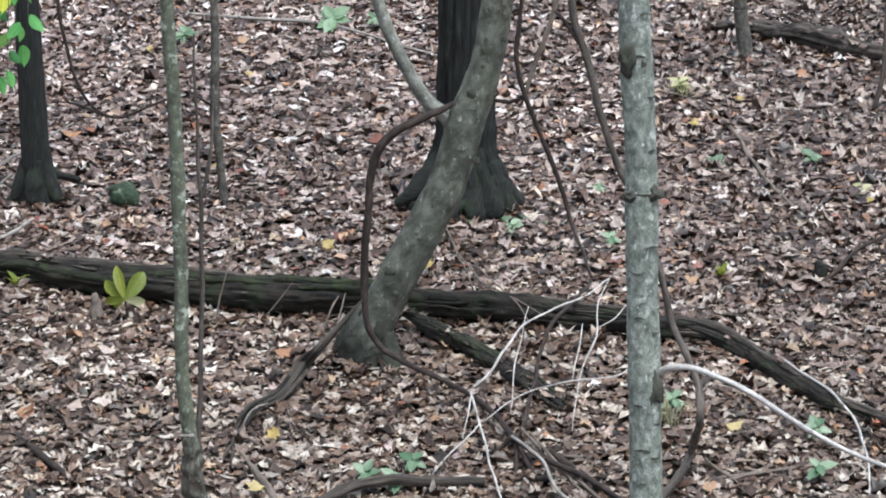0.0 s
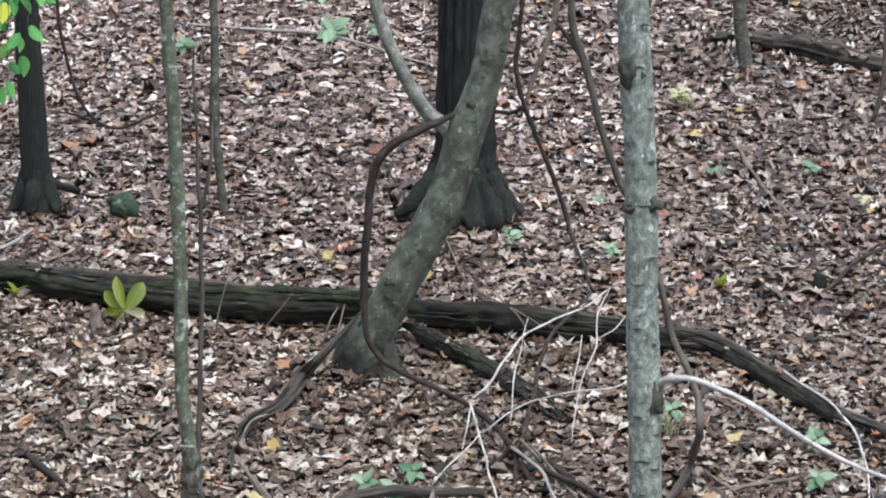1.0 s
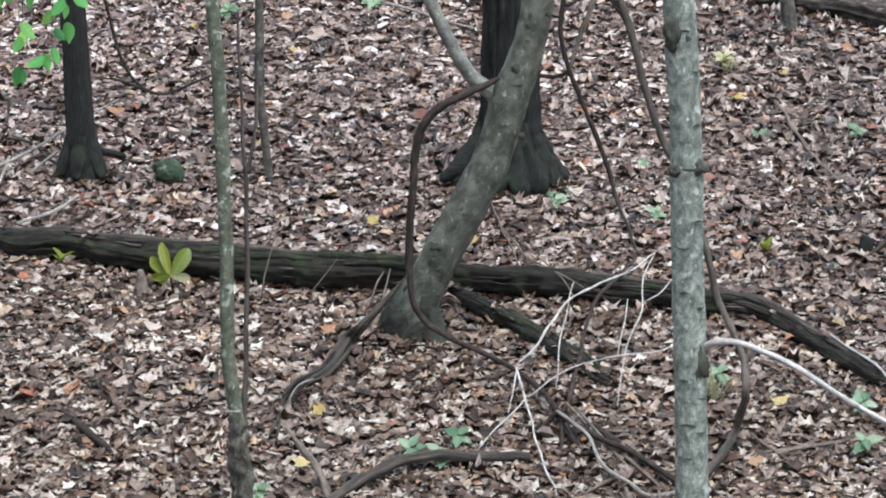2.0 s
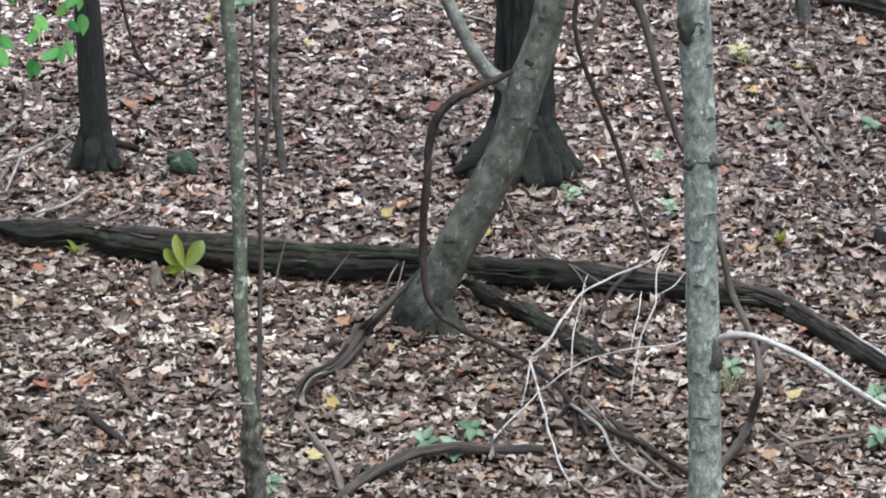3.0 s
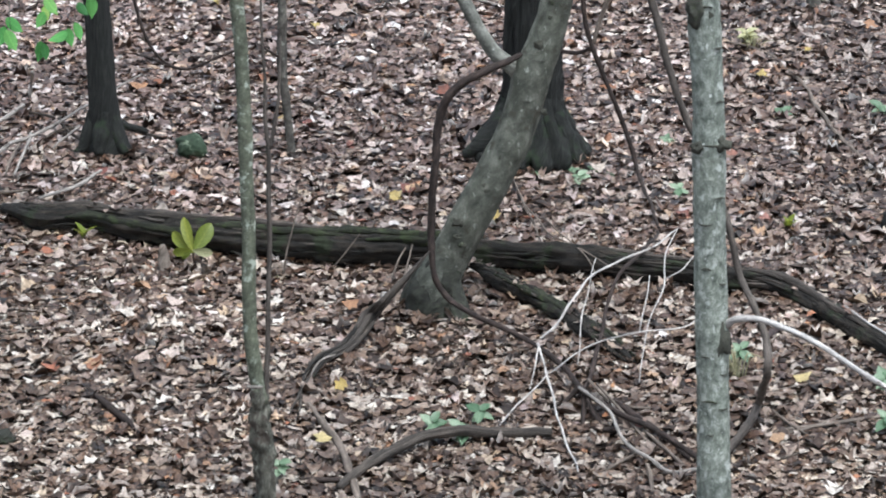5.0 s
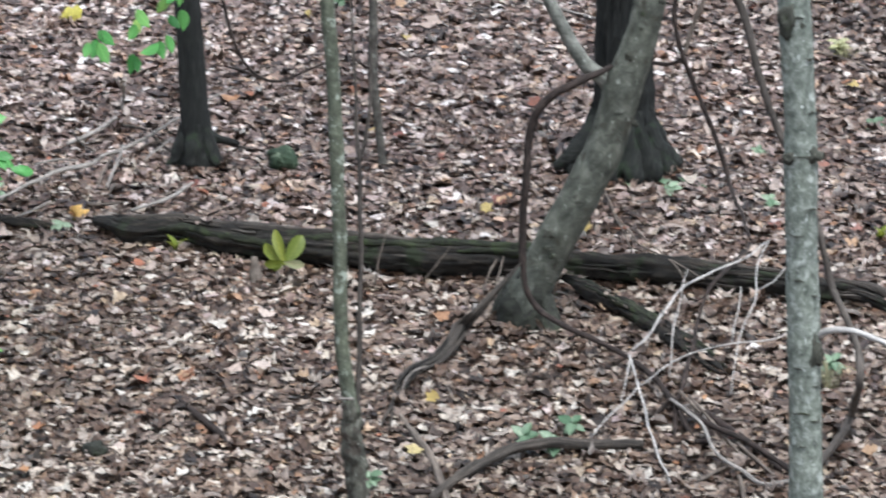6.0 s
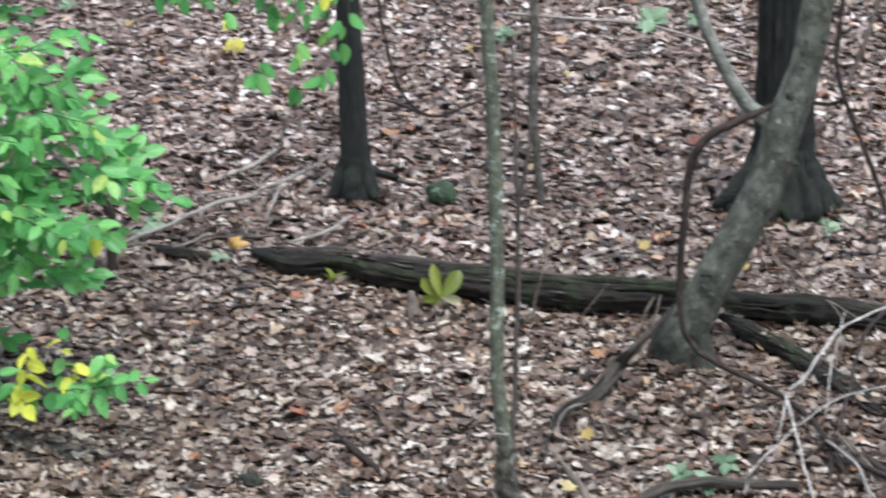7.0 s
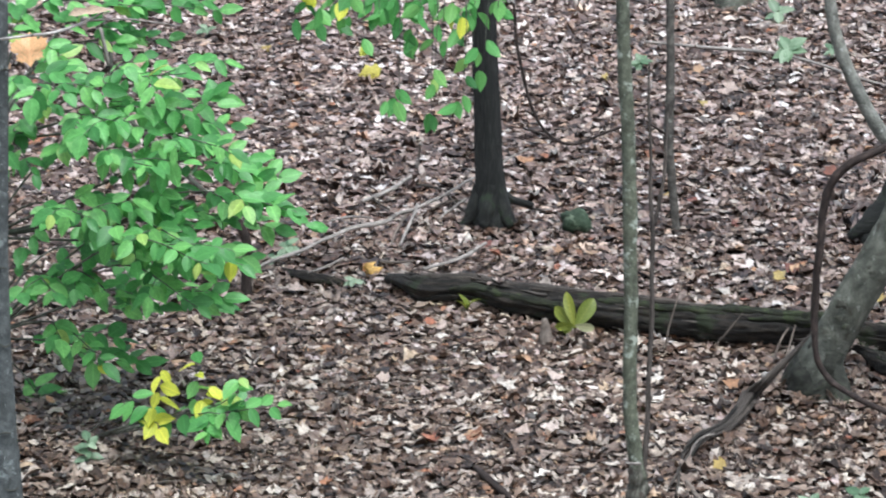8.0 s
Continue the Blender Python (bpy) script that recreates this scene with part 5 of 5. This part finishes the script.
for k, (colour, at, size) in enumerate(SPOTS):
    fallen(colour, at, size, k)
fallen("pale", (-2.237, 15.091, -0.265), 0.05, 5, 1.0)
fallen("pale", (-2.110, 15.147, -0.255), 0.085, 8, 1.0)
fallen("orange", (1.161, 15.145, -0.263), 0.08, 6, 0.6)
fallen("amber", (-2.731, 18.262, 0.124), 0.13, 3, 1.1)
fallen("lemon", (-3.265, 21.933, 0.595), 0.16, 6, 1.15)

PLANT_LEAF = {"green": [leaf_mesh("leaf", SHADE_GREEN, 2, 0.3, k, 1.1) for k in range(3)], "mint": [leaf_mesh("leaf", MINT, 2, 0.3, k, 1.1) for k in range(3)], "pale": [leaf_mesh("leaf", PALE_LIME, 2, 0.3, k, 1.1) for k in range(3)], "lime": [leaf_mesh("leaf", LIME, 2, 0.3, k, 1.0) for k in range(3)]}


def seedling(at, height, count, size, colour="green", seed=0, up=0.15, low=0.65, tip=0.6, label="small green seedling among the fallen leaves"):
    rng = random.Random(seed)
    ob = thing("seedling", at, label, "seedling", "seedlings")
    top = Vector(at) + Vector((rng.uniform(-0.02, 0.02), rng.uniform(-0.02, 0.02), height))
    part("stem", limb([(*at, 0.003), (*(Vector(at).lerp(top, 0.5) + Vector((0.006, 0, 0))), 0.0025), (*top, 0.0015)], 6, 0.02, 0.1, 20), VINE, ob)
    for k in range(count):
        p = Vector(at).lerp(top, low + (1 - low) * k / count)
        m = Matrix.Translation(p) @ Matrix.Rotation(tip, 4, "X") @ Matrix.Rotation(k * 2.4 + rng.uniform(-0.4, 0.4), 4, "Z") @ Matrix.Rotation(up + rng.uniform(-0.3, 0.3), 4, "X") @ Matrix.Scale(size * rng.uniform(0.75, 1.15), 4)
        leaf_at(rng.choice(PLANT_LEAF[colour]), ob, m)


for k, (at, h, n, s) in enumerate([((-0.808, 23.537, 0.774), 0.1, 6, 0.11), ((-0.115, 15.421, -0.241), 0.09, 6, 0.075), ((-0.182, 15.182, -0.266), 0.08, 6, 0.07), ((-0.344, 15.244, -0.251), 0.09, 6, 0.075), ((1.681, 15.695, -0.173), 0.1, 7, 0.085), ((1.644, 15.247, -0.236), 0.1, 5, 0.08), ((2.061, 19.717, 0.332), 0.08, 5, 0.07),
                                   ((-1.601, 22.045, 0.654), 0.1, 9, 0.085), ((-2.789, 18.091, 0.099), 0.08, 5, 0.06), ((-0.964, 14.642, -0.289), 0.12, 8, 0.06), ((1.512, 19.726, 0.314), 0.06, 6, 0.07), ((0.851, 19.306, 0.253), 0.06, 5, 0.06), ((0.870, 18.366, 0.169), 0.07, 6, 0.06), ((0.373, 18.520, 0.197), 0.07, 6, 0.06), ((-0.425, 22.609, 0.657), 0.12, 6, 0.08),
                                   ((-4.450, 22.811, 0.708), 0.1, 5, 0.08), ((1.036, 15.974, -0.128), 0.12, 7, 0.06), ((-0.208, 15.249, -0.258), 0.07, 5, 0.07), ((-3.207, 18.543, 0.160), 0.1, 6, 0.07)]):
    seedling(at, h, n, s, "green", 30 + k)
seedling((-0.678, 22.038, 0.599), 0.24, 12, 0.12, "mint", 29, 0.1, 0.9, 0.8, label="upright seedling with a whorl of pale green leaves")
seedling((-3.619, 15.523, -0.196), 0.16, 9, 0.07, "green", 26, low=0.3, label="dark green weed below the shrub")
seedling((-3.212, 18.534, 0.159), 0.1, 6, 0.07, "mint", 27, label="small pale blue-green seedling behind the log's end")
seedling((-3.249, 18.433, 0.142), 0.08, 5, 0.06, "green", 28, label="small dark green seedling behind the log's end")
for k, at in enumerate(((0.191, 18.702, 0.217), (0.264, 18.776, 0.224), (0.332, 18.678, 0.213), (0.132, 18.633, 0.210), (0.365, 18.865, 0.229), (0.437, 18.718, 0.214), (0.519, 18.622, 0.203))):
    seedling(at, 0.05, 5, 0.045, "green", 90 + k, label="tiny green seedling at the foot of the dark tree")
for k, (at, h, n, s) in enumerate([((1.412, 17.815, 0.096), 0.06, 6, 0.07), ((-2.158, 17.776, 0.055), 0.07, 4, 0.085)]):
    seedling(at, h, n, s, "lime", 60 + k, 0.95, tip=0.0, label="small yellow-green seedling among the fallen leaves")

def grass_tuft(at, count, height, material, seed, label):
    rng = random.Random(seed)
    ob = thing("grass_tuft", at, label, "grass", "grass tufts")
    for k in range(count):
        a, r = rng.uniform(0, 6.28), rng.uniform(0.3, 1.0)
        d = Vector((math.cos(a), math.sin(a), 0))
        h = height * rng.uniform(0.6, 1.1)
        p = Vector(at) + d * rng.uniform(0, 0.03)
        q = p + d * 0.05 * r + Vector((0, 0, h * 0.75))
        t = p + d * 0.13 * r + Vector((0, 0, h * rng.uniform(0.55, 1.0)))
        part("blade", limb([(*p, 0.003), (*q, 0.003), (*t, 0.0008)], 5, 0.03, 0.05, 20, seed=k), material, ob)


grass_tuft((1.030, 15.831, -0.152), 16, 0.2, PALE_GRASS, 4, "tuft of pale yellow-green grass behind the pale tree")
grass_tuft((1.434, 21.113, 0.477), 10, 0.12, PALE_GRASS, 5, "small tuft of pale yellow-green grass")

seedling((1.407, 21.208, 0.488), 0.1, 12, 0.085, "pale", 71, 0.4, 0.2, 0.3, label="pale yellow-green seedling among the fallen leaves")
seedling((2.288, 19.212, 0.278), 0.05, 5, 0.07, "pale", 72, label="pale yellow-green seedling among the fallen leaves")

# the broad yellow-green leaves before the log
broad = thing("broadleaf_plant", (-1.583, 17.529, 0.013), "low plant with broad upright yellow-green leaves before the log", "plant", "seedlings")
part("stem", limb([(-1.583, 17.529, 0.013, 0.004), (-1.574, 17.439, 0.097, 0.003)], 6, 0.02), VINE, broad)
BIG_LEAF = [leaf_mesh("leaf", LIME, 2, 0.3, 80 + k, (0.62, 0.5, 0.78)[k], True) for k in range(3)]
PALE_LEAF = leaf_mesh("leaf", PALE_LIME, 2, 0.25, 84, 0.8, True)
for lean_to, tip_back, size, mesh in ((52, 66, 0.165, BIG_LEAF[0]), (17, 78, 0.185, BIG_LEAF[1]), (-33, 74, 0.175, BIG_LEAF[2]), (68, 50, 0.12, BIG_LEAF[1]), (97, 92, 0.1, BIG_LEAF[2]), (-99, 92, 0.1, PALE_LEAF), (128, 95, 0.07, BIG_LEAF[0])):
    leaf_at(mesh, broad, Matrix.Translation((-1.574, 17.439 - (0.03 if abs(lean_to) > 80 else 0), 0.097 + (0.02 if abs(lean_to) > 80 else 0))) @ Matrix.Rotation(radians(lean_to), 4, "Y").inverted() @ Matrix.Rotation(radians(tip_back), 4, "X") @ Matrix.Scale(size, 4))


# ---- shrub and hanging branch ----
SHRUB_LEAF = [leaf_mesh("leaf", GREEN, 2, c, 90 + k, w) for k, (c, w) in enumerate(((0.12, 1.0), (0.22, 0.95), (0.3, 1.08), (0.16, 1.18)))]
GOLD_LEAF = [leaf_mesh("leaf", GOLD, 2, 0.22, 95 + k, 1.15) for k in range(2)]
MAPLE_LEAF = maple_mesh()


LEAF_COUNT, LEAF_REST = {}, {}


def crown_leaf(mesh, parent, branch, m, label=""):
    """The first 300 leaves of a crown are parts; those past that are joined."""
    n = LEAF_COUNT[parent.name] = LEAF_COUNT.get(parent.name, 0) + 1
    if n <= 300:
        leaf_at(mesh, branch, m, label=label)
    else:
        LEAF_REST.setdefault(parent.name, []).append((mesh, m))


def join_rest(parent):
    bm = bmesh.new()
    for mesh, m in LEAF_REST.get(parent.name, []):
        at = len(bm.verts)
        bm.from_mesh(mesh)
        bm.verts.ensure_lookup_table()
        for v in bm.verts[at:]:
            v.co = m @ v.co
    if bm.verts:
        tagged(part("foliage", bm, GREEN, parent), kind="stuff")


def ranked(parent, branch, line, count, size, gold, rng, droop, first=0.0):
    """Leaves in two ranks along a twig, and one at its tip."""
    n = len(line)
    for k in range(count):
        s = first + (1 - first) * (k + 0.6) / count if k < count - 1 else 1.0
        i = min(int(s * (n - 1)), n - 2)
        p, q = Vector(line[i][:3]), Vector(line[i + 1][:3])
        d = (q - p).normalized()
        side = 0.0 if k == count - 1 else (1 if k % 2 else -1) * rng.uniform(0.6, 1.15)
        heading = math.atan2(d.y, d.x) - math.pi / 2 + side
        m = Matrix.Translation(p.lerp(q, rng.random()) + Vector((0, 0, rng.gauss(0, 0.006)))) @ Matrix.Rotation(radians(38), 4, "X") @ Matrix.Rotation(heading, 4, "Z") @ \
            Matrix.Rotation(-droop + rng.gauss(0, 0.3), 4, "X") @ Matrix.Rotation(rng.gauss(0, 0.33), 4, "Y") @ Matrix.Scale(size * rng.uniform(0.62, 1.15), 4)
        if rng.random() < gold:
            crown_leaf(rng.choice(GOLD_LEAF), parent, branch, m, "yellow autumn leaf")
        else:
            crown_leaf(rng.choice(SHRUB_LEAF), parent, branch, m)


def spray(parent, pts, width, count, size, gold, seed, droop=0.08, from_=0.35, spread=0.26):
    """A thin branch with side twigs, each with two ranks of leaves."""
    rng = random.Random(seed)
    branch = part("branch", limb([(*p, width * (1 - 0.75 * k / (len(pts) - 1))) for k, p in enumerate(pts)], 7, 0.05, 0.06, 9, seed=seed), OLIVE_BARK, parent)
    line = glide([(*p, 0.0) for p in pts], 0.03)
    n = len(line)
    tail = line[int(n * max(0.72, from_)):]
    ranked(parent, branch, tail, min(count, max(4, int(len(tail) * 0.03 / 0.045))), size, gold, rng, droop, 0.0)
    twigs = max(0, (count - 4) // 6)
    for k in range(twigs):
        i = int((from_ + (0.92 - from_) * (k + rng.random()) / twigs) * (n - 1))
        p = Vector(line[i][:3])
        d = (Vector(line[min(i + 1, n - 1)][:3]) - Vector(line[max(i - 1, 0)][:3])).normalized()
        turn = Matrix.Rotation((1 if k % 2 else -1) * rng.uniform(0.4, 1.1), 3, "Z") @ d
        reach = spread * rng.uniform(0.7, 1.3)
        tip = p + turn * reach + Vector((0, 0, rng.uniform(-0.1, 0.06)))
        mid = p.lerp(tip, 0.5) + Vector((0, 0, 0.02))
        part("twig", limb([(*p, 0.0028), (*mid, 0.0022), (*tip, 0.0012)], 5, 0.06, 0.05, 9, seed=seed + k), OLIVE_BARK, branch)
        ranked(parent, branch, glide([(*p, 0), (*mid, 0), (*tip, 0)], 0.02), 6, size, gold, rng, droop, 0.2)


shrub = thing("shrub", (-4.282, 16.112, -0.113), "leafy green shrub with a few yellow leaves", "shrub")
HEART = [(-4.271, 16.112, 0.271), (-4.230, 16.112, 0.759), (-4.190, 16.112, 1.215)]
for k in range(3):
    part("stem", limb([(-4.282, 16.112, -0.113, 0.02), (HEART[0][0] + 0.03 * k, HEART[0][1] + 0.1 * (k - 1), HEART[0][2], 0.016), (HEART[1][0] - 0.04 * k, HEART[1][1] + 0.2 * (k - 1), HEART[1][2], 0.012), (HEART[2][0] + 0.05 * k, HEART[2][1] + 0.3 * (k - 1), HEART[2][2], 0.008)], 10, 0.04, 0.08, 8, seed=k * 2.0), OLIVE_BARK, shrub)
REACH = [(1, (-3.258, 15.950, 0.774), (-2.932, 15.750, 0.731), 14), (0, (-3.608, 16.700, 0.434), (-3.265, 16.500, 0.389), 13), (0, (-3.899, 16.200, 0.247), (-3.558, 16.000, 0.208), 9), (0, (-4.321, 16.700, -0.106), (-3.965, 16.500, -0.145), 7),
         # unseen left-hand branches, added to shade the ground below the shrub
         (2, (-4.472, 15.812, 1.600), (-4.780, 15.612, 1.676), 12), (2, (-4.369, 15.612, 1.426), (-4.566, 15.212, 1.438), 12), (1, (-4.463, 15.812, 1.051), (-4.804, 15.612, 1.028), 12), (1, (-4.306, 15.512, 0.929), (-4.452, 15.112, 0.928), 12), (0, (-4.424, 15.712, 0.570), (-4.687, 15.512, 0.502), 10), (2, (-4.427, 16.612, 1.261), (-4.674, 17.112, 1.203), 10),
         (0, (-3.518, 15.812, 0.809), (-3.007, 15.312, 0.825), 9), (2, (-3.649, 16.112, 1.490), (-3.210, 15.912, 1.581), 16), (2, (-3.518, 16.112, 1.387), (-3.101, 16.212, 1.378), 16), (2, (-3.494, 16.112, 1.282), (-2.988, 15.812, 1.251), 16), (1, (-3.364, 16.112, 1.125), (-2.844, 16.312, 1.034), 18), (1, (-3.260, 16.112, 0.995), (-2.728, 16.012, 0.933), 20), (1, (-3.394, 16.112, 0.912), (-2.958, 16.412, 0.770), 16),
         (1, (-3.663, 16.112, 0.826), (-3.131, 15.712, 0.799), 14), (0, (-3.558, 16.112, 0.748), (-3.121, 15.812, 0.687), 15), (0, (-3.614, 16.112, 0.639), (-3.130, 15.712, 0.538), 13), (0, (-3.610, 16.112, 0.827), (-3.104, 15.512, 0.866), 11), (0, (-3.829, 16.112, 0.607), (-3.507, 15.912, 0.471), 13), (0, (-3.916, 16.112, 0.362), (-3.595, 15.812, 0.251), 9), (0, (-4.160, 16.412, 0.066), (-4.002, 16.312, -0.099), 6),
         (2, (-3.892, 16.112, 1.353), (-3.484, 15.712, 1.388), 14), (1, (-3.870, 16.112, 1.168), (-3.311, 15.612, 1.203), 15), (1, (-3.983, 16.112, 0.926), (-3.601, 15.612, 0.964), 12), (2, (-4.022, 16.112, 1.510), (-3.739, 15.812, 1.496), 12), (0, (-4.045, 16.112, 0.602), (-3.789, 15.712, 0.586), 10), (2, (-3.883, 16.812, 1.732), (-3.214, 16.912, 1.729), 7), (2, (-3.976, 16.612, 1.650), (-3.719, 16.812, 1.653), 6), (1, (-4.083, 16.112, 1.190), (-3.905, 15.812, 1.115), 10), (2, (-4.005, 16.612, 1.568), (-3.513, 17.012, 1.573), 6), (2, (-4.083, 16.612, 1.756), (-3.579, 16.812, 1.764), 7), (2, (-4.120, 16.312, 1.690), (-3.957, 16.412, 1.598), 9), (0, (-4.179, 16.612, 0.159), (-3.980, 16.712, 0.141), 7), (0, (-3.977, 16.512, 0.630), (-3.451, 16.612, 0.457), 12)]
for k, (h, mid, end, n) in enumerate(REACH):
    spray(shrub, [HEART[h], mid, end], 0.007, int(n * (2.7 if h else 2.2)), 0.116, 0.015, 200 + k)
join_rest(shrub)
low_shrub = thing("shrub", (-3.745, 15.904, -0.153), "low shrub branch with green and bright yellow leaves", "shrub")
LOW = [((-3.340, 15.550, 0.070), (-3.247, 15.450, 0.320), 9, 0.85),
       ((-3.163, 15.550, 0.115), (-3.099, 15.450, 0.407), 8, 0.6),
       ((-3.163, 15.550, 0.089), (-3.033, 15.450, 0.235), 5, 0.5),
       ((-3.341, 15.550, 0.044), (-3.266, 15.450, 0.032), 4, 1.0),
       ((-3.409, 15.550, 0.147), (-3.448, 15.450, 0.126), 6, 0),
       ((-3.241, 15.550, 0.073), (-3.105, 15.450, 0.076), 10, 0),
       ((-3.004, 15.400, 0.118), (-2.679, 15.300, 0.204), 16, 0),
       ((-2.978, 15.400, 0.171), (-2.868, 15.300, 0.320), 9, 0),
       ((-3.030, 15.400, 0.130), (-2.921, 15.300, 0.112), 9, 0)]
for k, (mid, end, n, gold) in enumerate(LOW):
    spray(low_shrub, [(-3.745, 15.904, -0.153), mid, end], 0.005, n, 0.105, gold, 300 + k, from_=0.55, spread=0.12)

# understory tree behind the shrub; its arching branches hang into view from above
under = thing("understory_tree", (-3.336, 18.018, 0.077), "thin dark stemmed understory tree with drooping green leaves", "tree")
part("trunk", limb([(-3.339, 18.018, 0.041, 0.0352), (-3.337, 18.018, 0.221, 0.0264), (-3.340, 18.018, 0.400, 0.0248), (-3.439, 18.018, 0.576, 0.0190)], 12, 0.03, 0.08, 9, seed=66), VINE, under)
part("limb", limb([(-3.410, 18.018, 0.532, 0.0161), (-3.615, 18.018, 0.691, 0.0131), (-3.979, 18.018, 1.068, 0.0117), (-4.045, 18.018, 1.449, 0.0102), (-4.158, 18.018, 1.740, 0.0101), (-4.247, 18.018, 1.942, 0.0087), (-4.225, 18.018, 2.633, 0.0057)], 9, 0.03, 0.08, 9, seed=67), OLIVE_BARK, under)
CROWN = (-4.247, 18.018, 1.942)


def hanging(parent, at, count, gold, seed):
    """A drooping twig with a cluster of leaves that hang from its end."""
    rng = random.Random(seed)
    end = Vector(at)
    start = Vector((CROWN[0] * 0.35 + end.x * 0.65, 17.7, 2.12 + 0.06 * rng.random()))
    over = Vector((end.x - 0.06, end.y + 0.05, max(end.z + 0.18, 1.9)))
    line = [(*CROWN, 0.006), (*start, 0.0045), (*over, 0.003), (*end, 0.0014)]
    branch = part("branch", limb(line, 6, 0.05, 0.06, 9, seed=seed), OLIVE_BARK, parent)
    for k in range(count):
        p = end + Vector((rng.gauss(0, 0.035), rng.gauss(0, 0.04), rng.uniform(-0.03, 0.06)))
        swing = (k - (count - 1) / 2) * (1.1 / max(count - 1, 1)) + rng.gauss(0, 0.3)
        m = Matrix.Translation(p) @ Matrix.Rotation(swing, 4, "Y") @ Matrix.Rotation(radians(rng.uniform(-115, -70)), 4, "X") @ Matrix.Rotation(rng.gauss(0, 0.5), 4, "Y") @ Matrix.Scale(0.1 * rng.uniform(0.75, 1.2), 4)
        yellow = rng.random() < gold
        leaf_at(rng.choice(GOLD_LEAF if yellow else SHRUB_LEAF), branch, m, label="yellow autumn leaf" if yellow else "")


CLUSTERS = [((-2.686, 17.400, 1.715), 4, 0.1), ((-2.619, 17.610, 1.717), 5, 0), ((-2.465, 17.520, 1.652), 4, 0), ((-2.340, 17.430, 1.672), 4, 0), ((-2.213, 17.640, 1.657), 5, 0.1), ((-2.794, 17.550, 1.683), 4, 0), ((-2.837, 17.460, 1.604), 2, 0), ((-2.075, 17.670, 1.728), 4, 0), ((-2.375, 17.580, 1.468), 2, 0),
            ((-2.435, 17.350, 1.240), 5, 0),
            ((-2.306, 17.560, 1.131), 2, 0),
            ((-2.271, 17.470, 1.331), 4, 0),
            ((-2.120, 17.380, 1.207), 3, 0),
            ((-2.105, 17.590, 1.357), 3, 0),
            ((-2.125, 17.500, 1.587), 5, 0.15),
            ((-1.956, 17.410, 1.697), 3, 0.3),
            ((-2.253, 17.620, 1.529), 4, 0),
            ((-2.430, 17.530, 1.567), 5, 0),
            ((-2.546, 17.440, 1.651), 5, 0),
            ((-2.610, 17.350, 1.550), 2, 0.9),
            ((-2.754, 17.560, 1.609), 4, 0),
            ((-2.877, 17.470, 1.737), 3, 0.6),
            ((-2.936, 17.380, 1.653), 5, 0),
            ((-2.274, 17.590, 1.696), 4, 0),
            ((-2.414, 17.500, 1.717), 5, 0),
            ((-2.017, 17.410, 1.498), 3, 0.1),
            ((-2.521, 17.620, 1.677), 4, 0),
            ((-2.087, 17.530, 1.690), 4, 0.1)]
for k, (at, n, gold) in enumerate(CLUSTERS):
    hanging(under, at, n, gold, 400 + k)

# the maple twig with an orange leaf at the near trunk
maple = thing("maple_twig", (-3.681, 14.384, 1.942), "thin pale twig with one orange maple leaf", "twig")
part("twig", limb([(-3.656, 14.284, 1.962, 0.0051), (-3.509, 14.284, 1.983, 0.0065), (-3.426, 14.284, 1.994, 0.0065), (-3.288, 14.284, 2.045, 0.0051), (-3.198, 14.284, 2.097, 0.0028)], 7, 0.03, 0.1, 14), BLEACHED, maple)
part("twig", limb([(-3.285, 14.300, 2.042, 0.0042), (-3.139, 14.300, 2.054, 0.0042), (-3.022, 14.300, 2.042, 0.0035), (-2.905, 14.300, 2.027, 0.0023)], 7, 0.03, 0.1, 14, wander=0.004), GREY_STICK, maple)
leaf_at(MAPLE_LEAF, maple, Matrix.Translation((-3.531, 14.284, 1.852)) @ Matrix.Rotation(radians(58), 4, "X") @ Matrix.Rotation(0.16, 4, "Z") @ Matrix.Scale(0.165, 4), label="orange maple leaf")
leaf_at(leaf_mesh("leaf", CREAM, 1, 0.5, 98), maple, Matrix.Translation((-3.186, 14.284, 2.095)) @ Matrix.Rotation(radians(62), 4, "X") @ Matrix.Rotation(radians(98), 4, "Z") @ Matrix.Diagonal((0.09, 0.175, 0.1, 1.0)), label="cream-coloured curled dead leaf")
solo("dead_branch", limb([(-3.782, 16.700, 1.668, 0.0081), (-3.762, 16.700, 1.573, 0.0095), (-3.745, 16.700, 1.489, 0.0081)], 8, 0.02, 0.12, 14, seed=3), GREY_STICK, "thin grey dead stick caught in the shrub", "dead branch")
solo("dead_branch", limb([(-3.744, 16.720, 1.480, 0.0109), (-3.800, 16.720, 1.439, 0.0109), (-3.869, 16.720, 1.402, 0.0082)], 8, 0.02, 0.15, 14, seed=4), VINE, "short dark dead twig caught in the shrub", "dead branch")
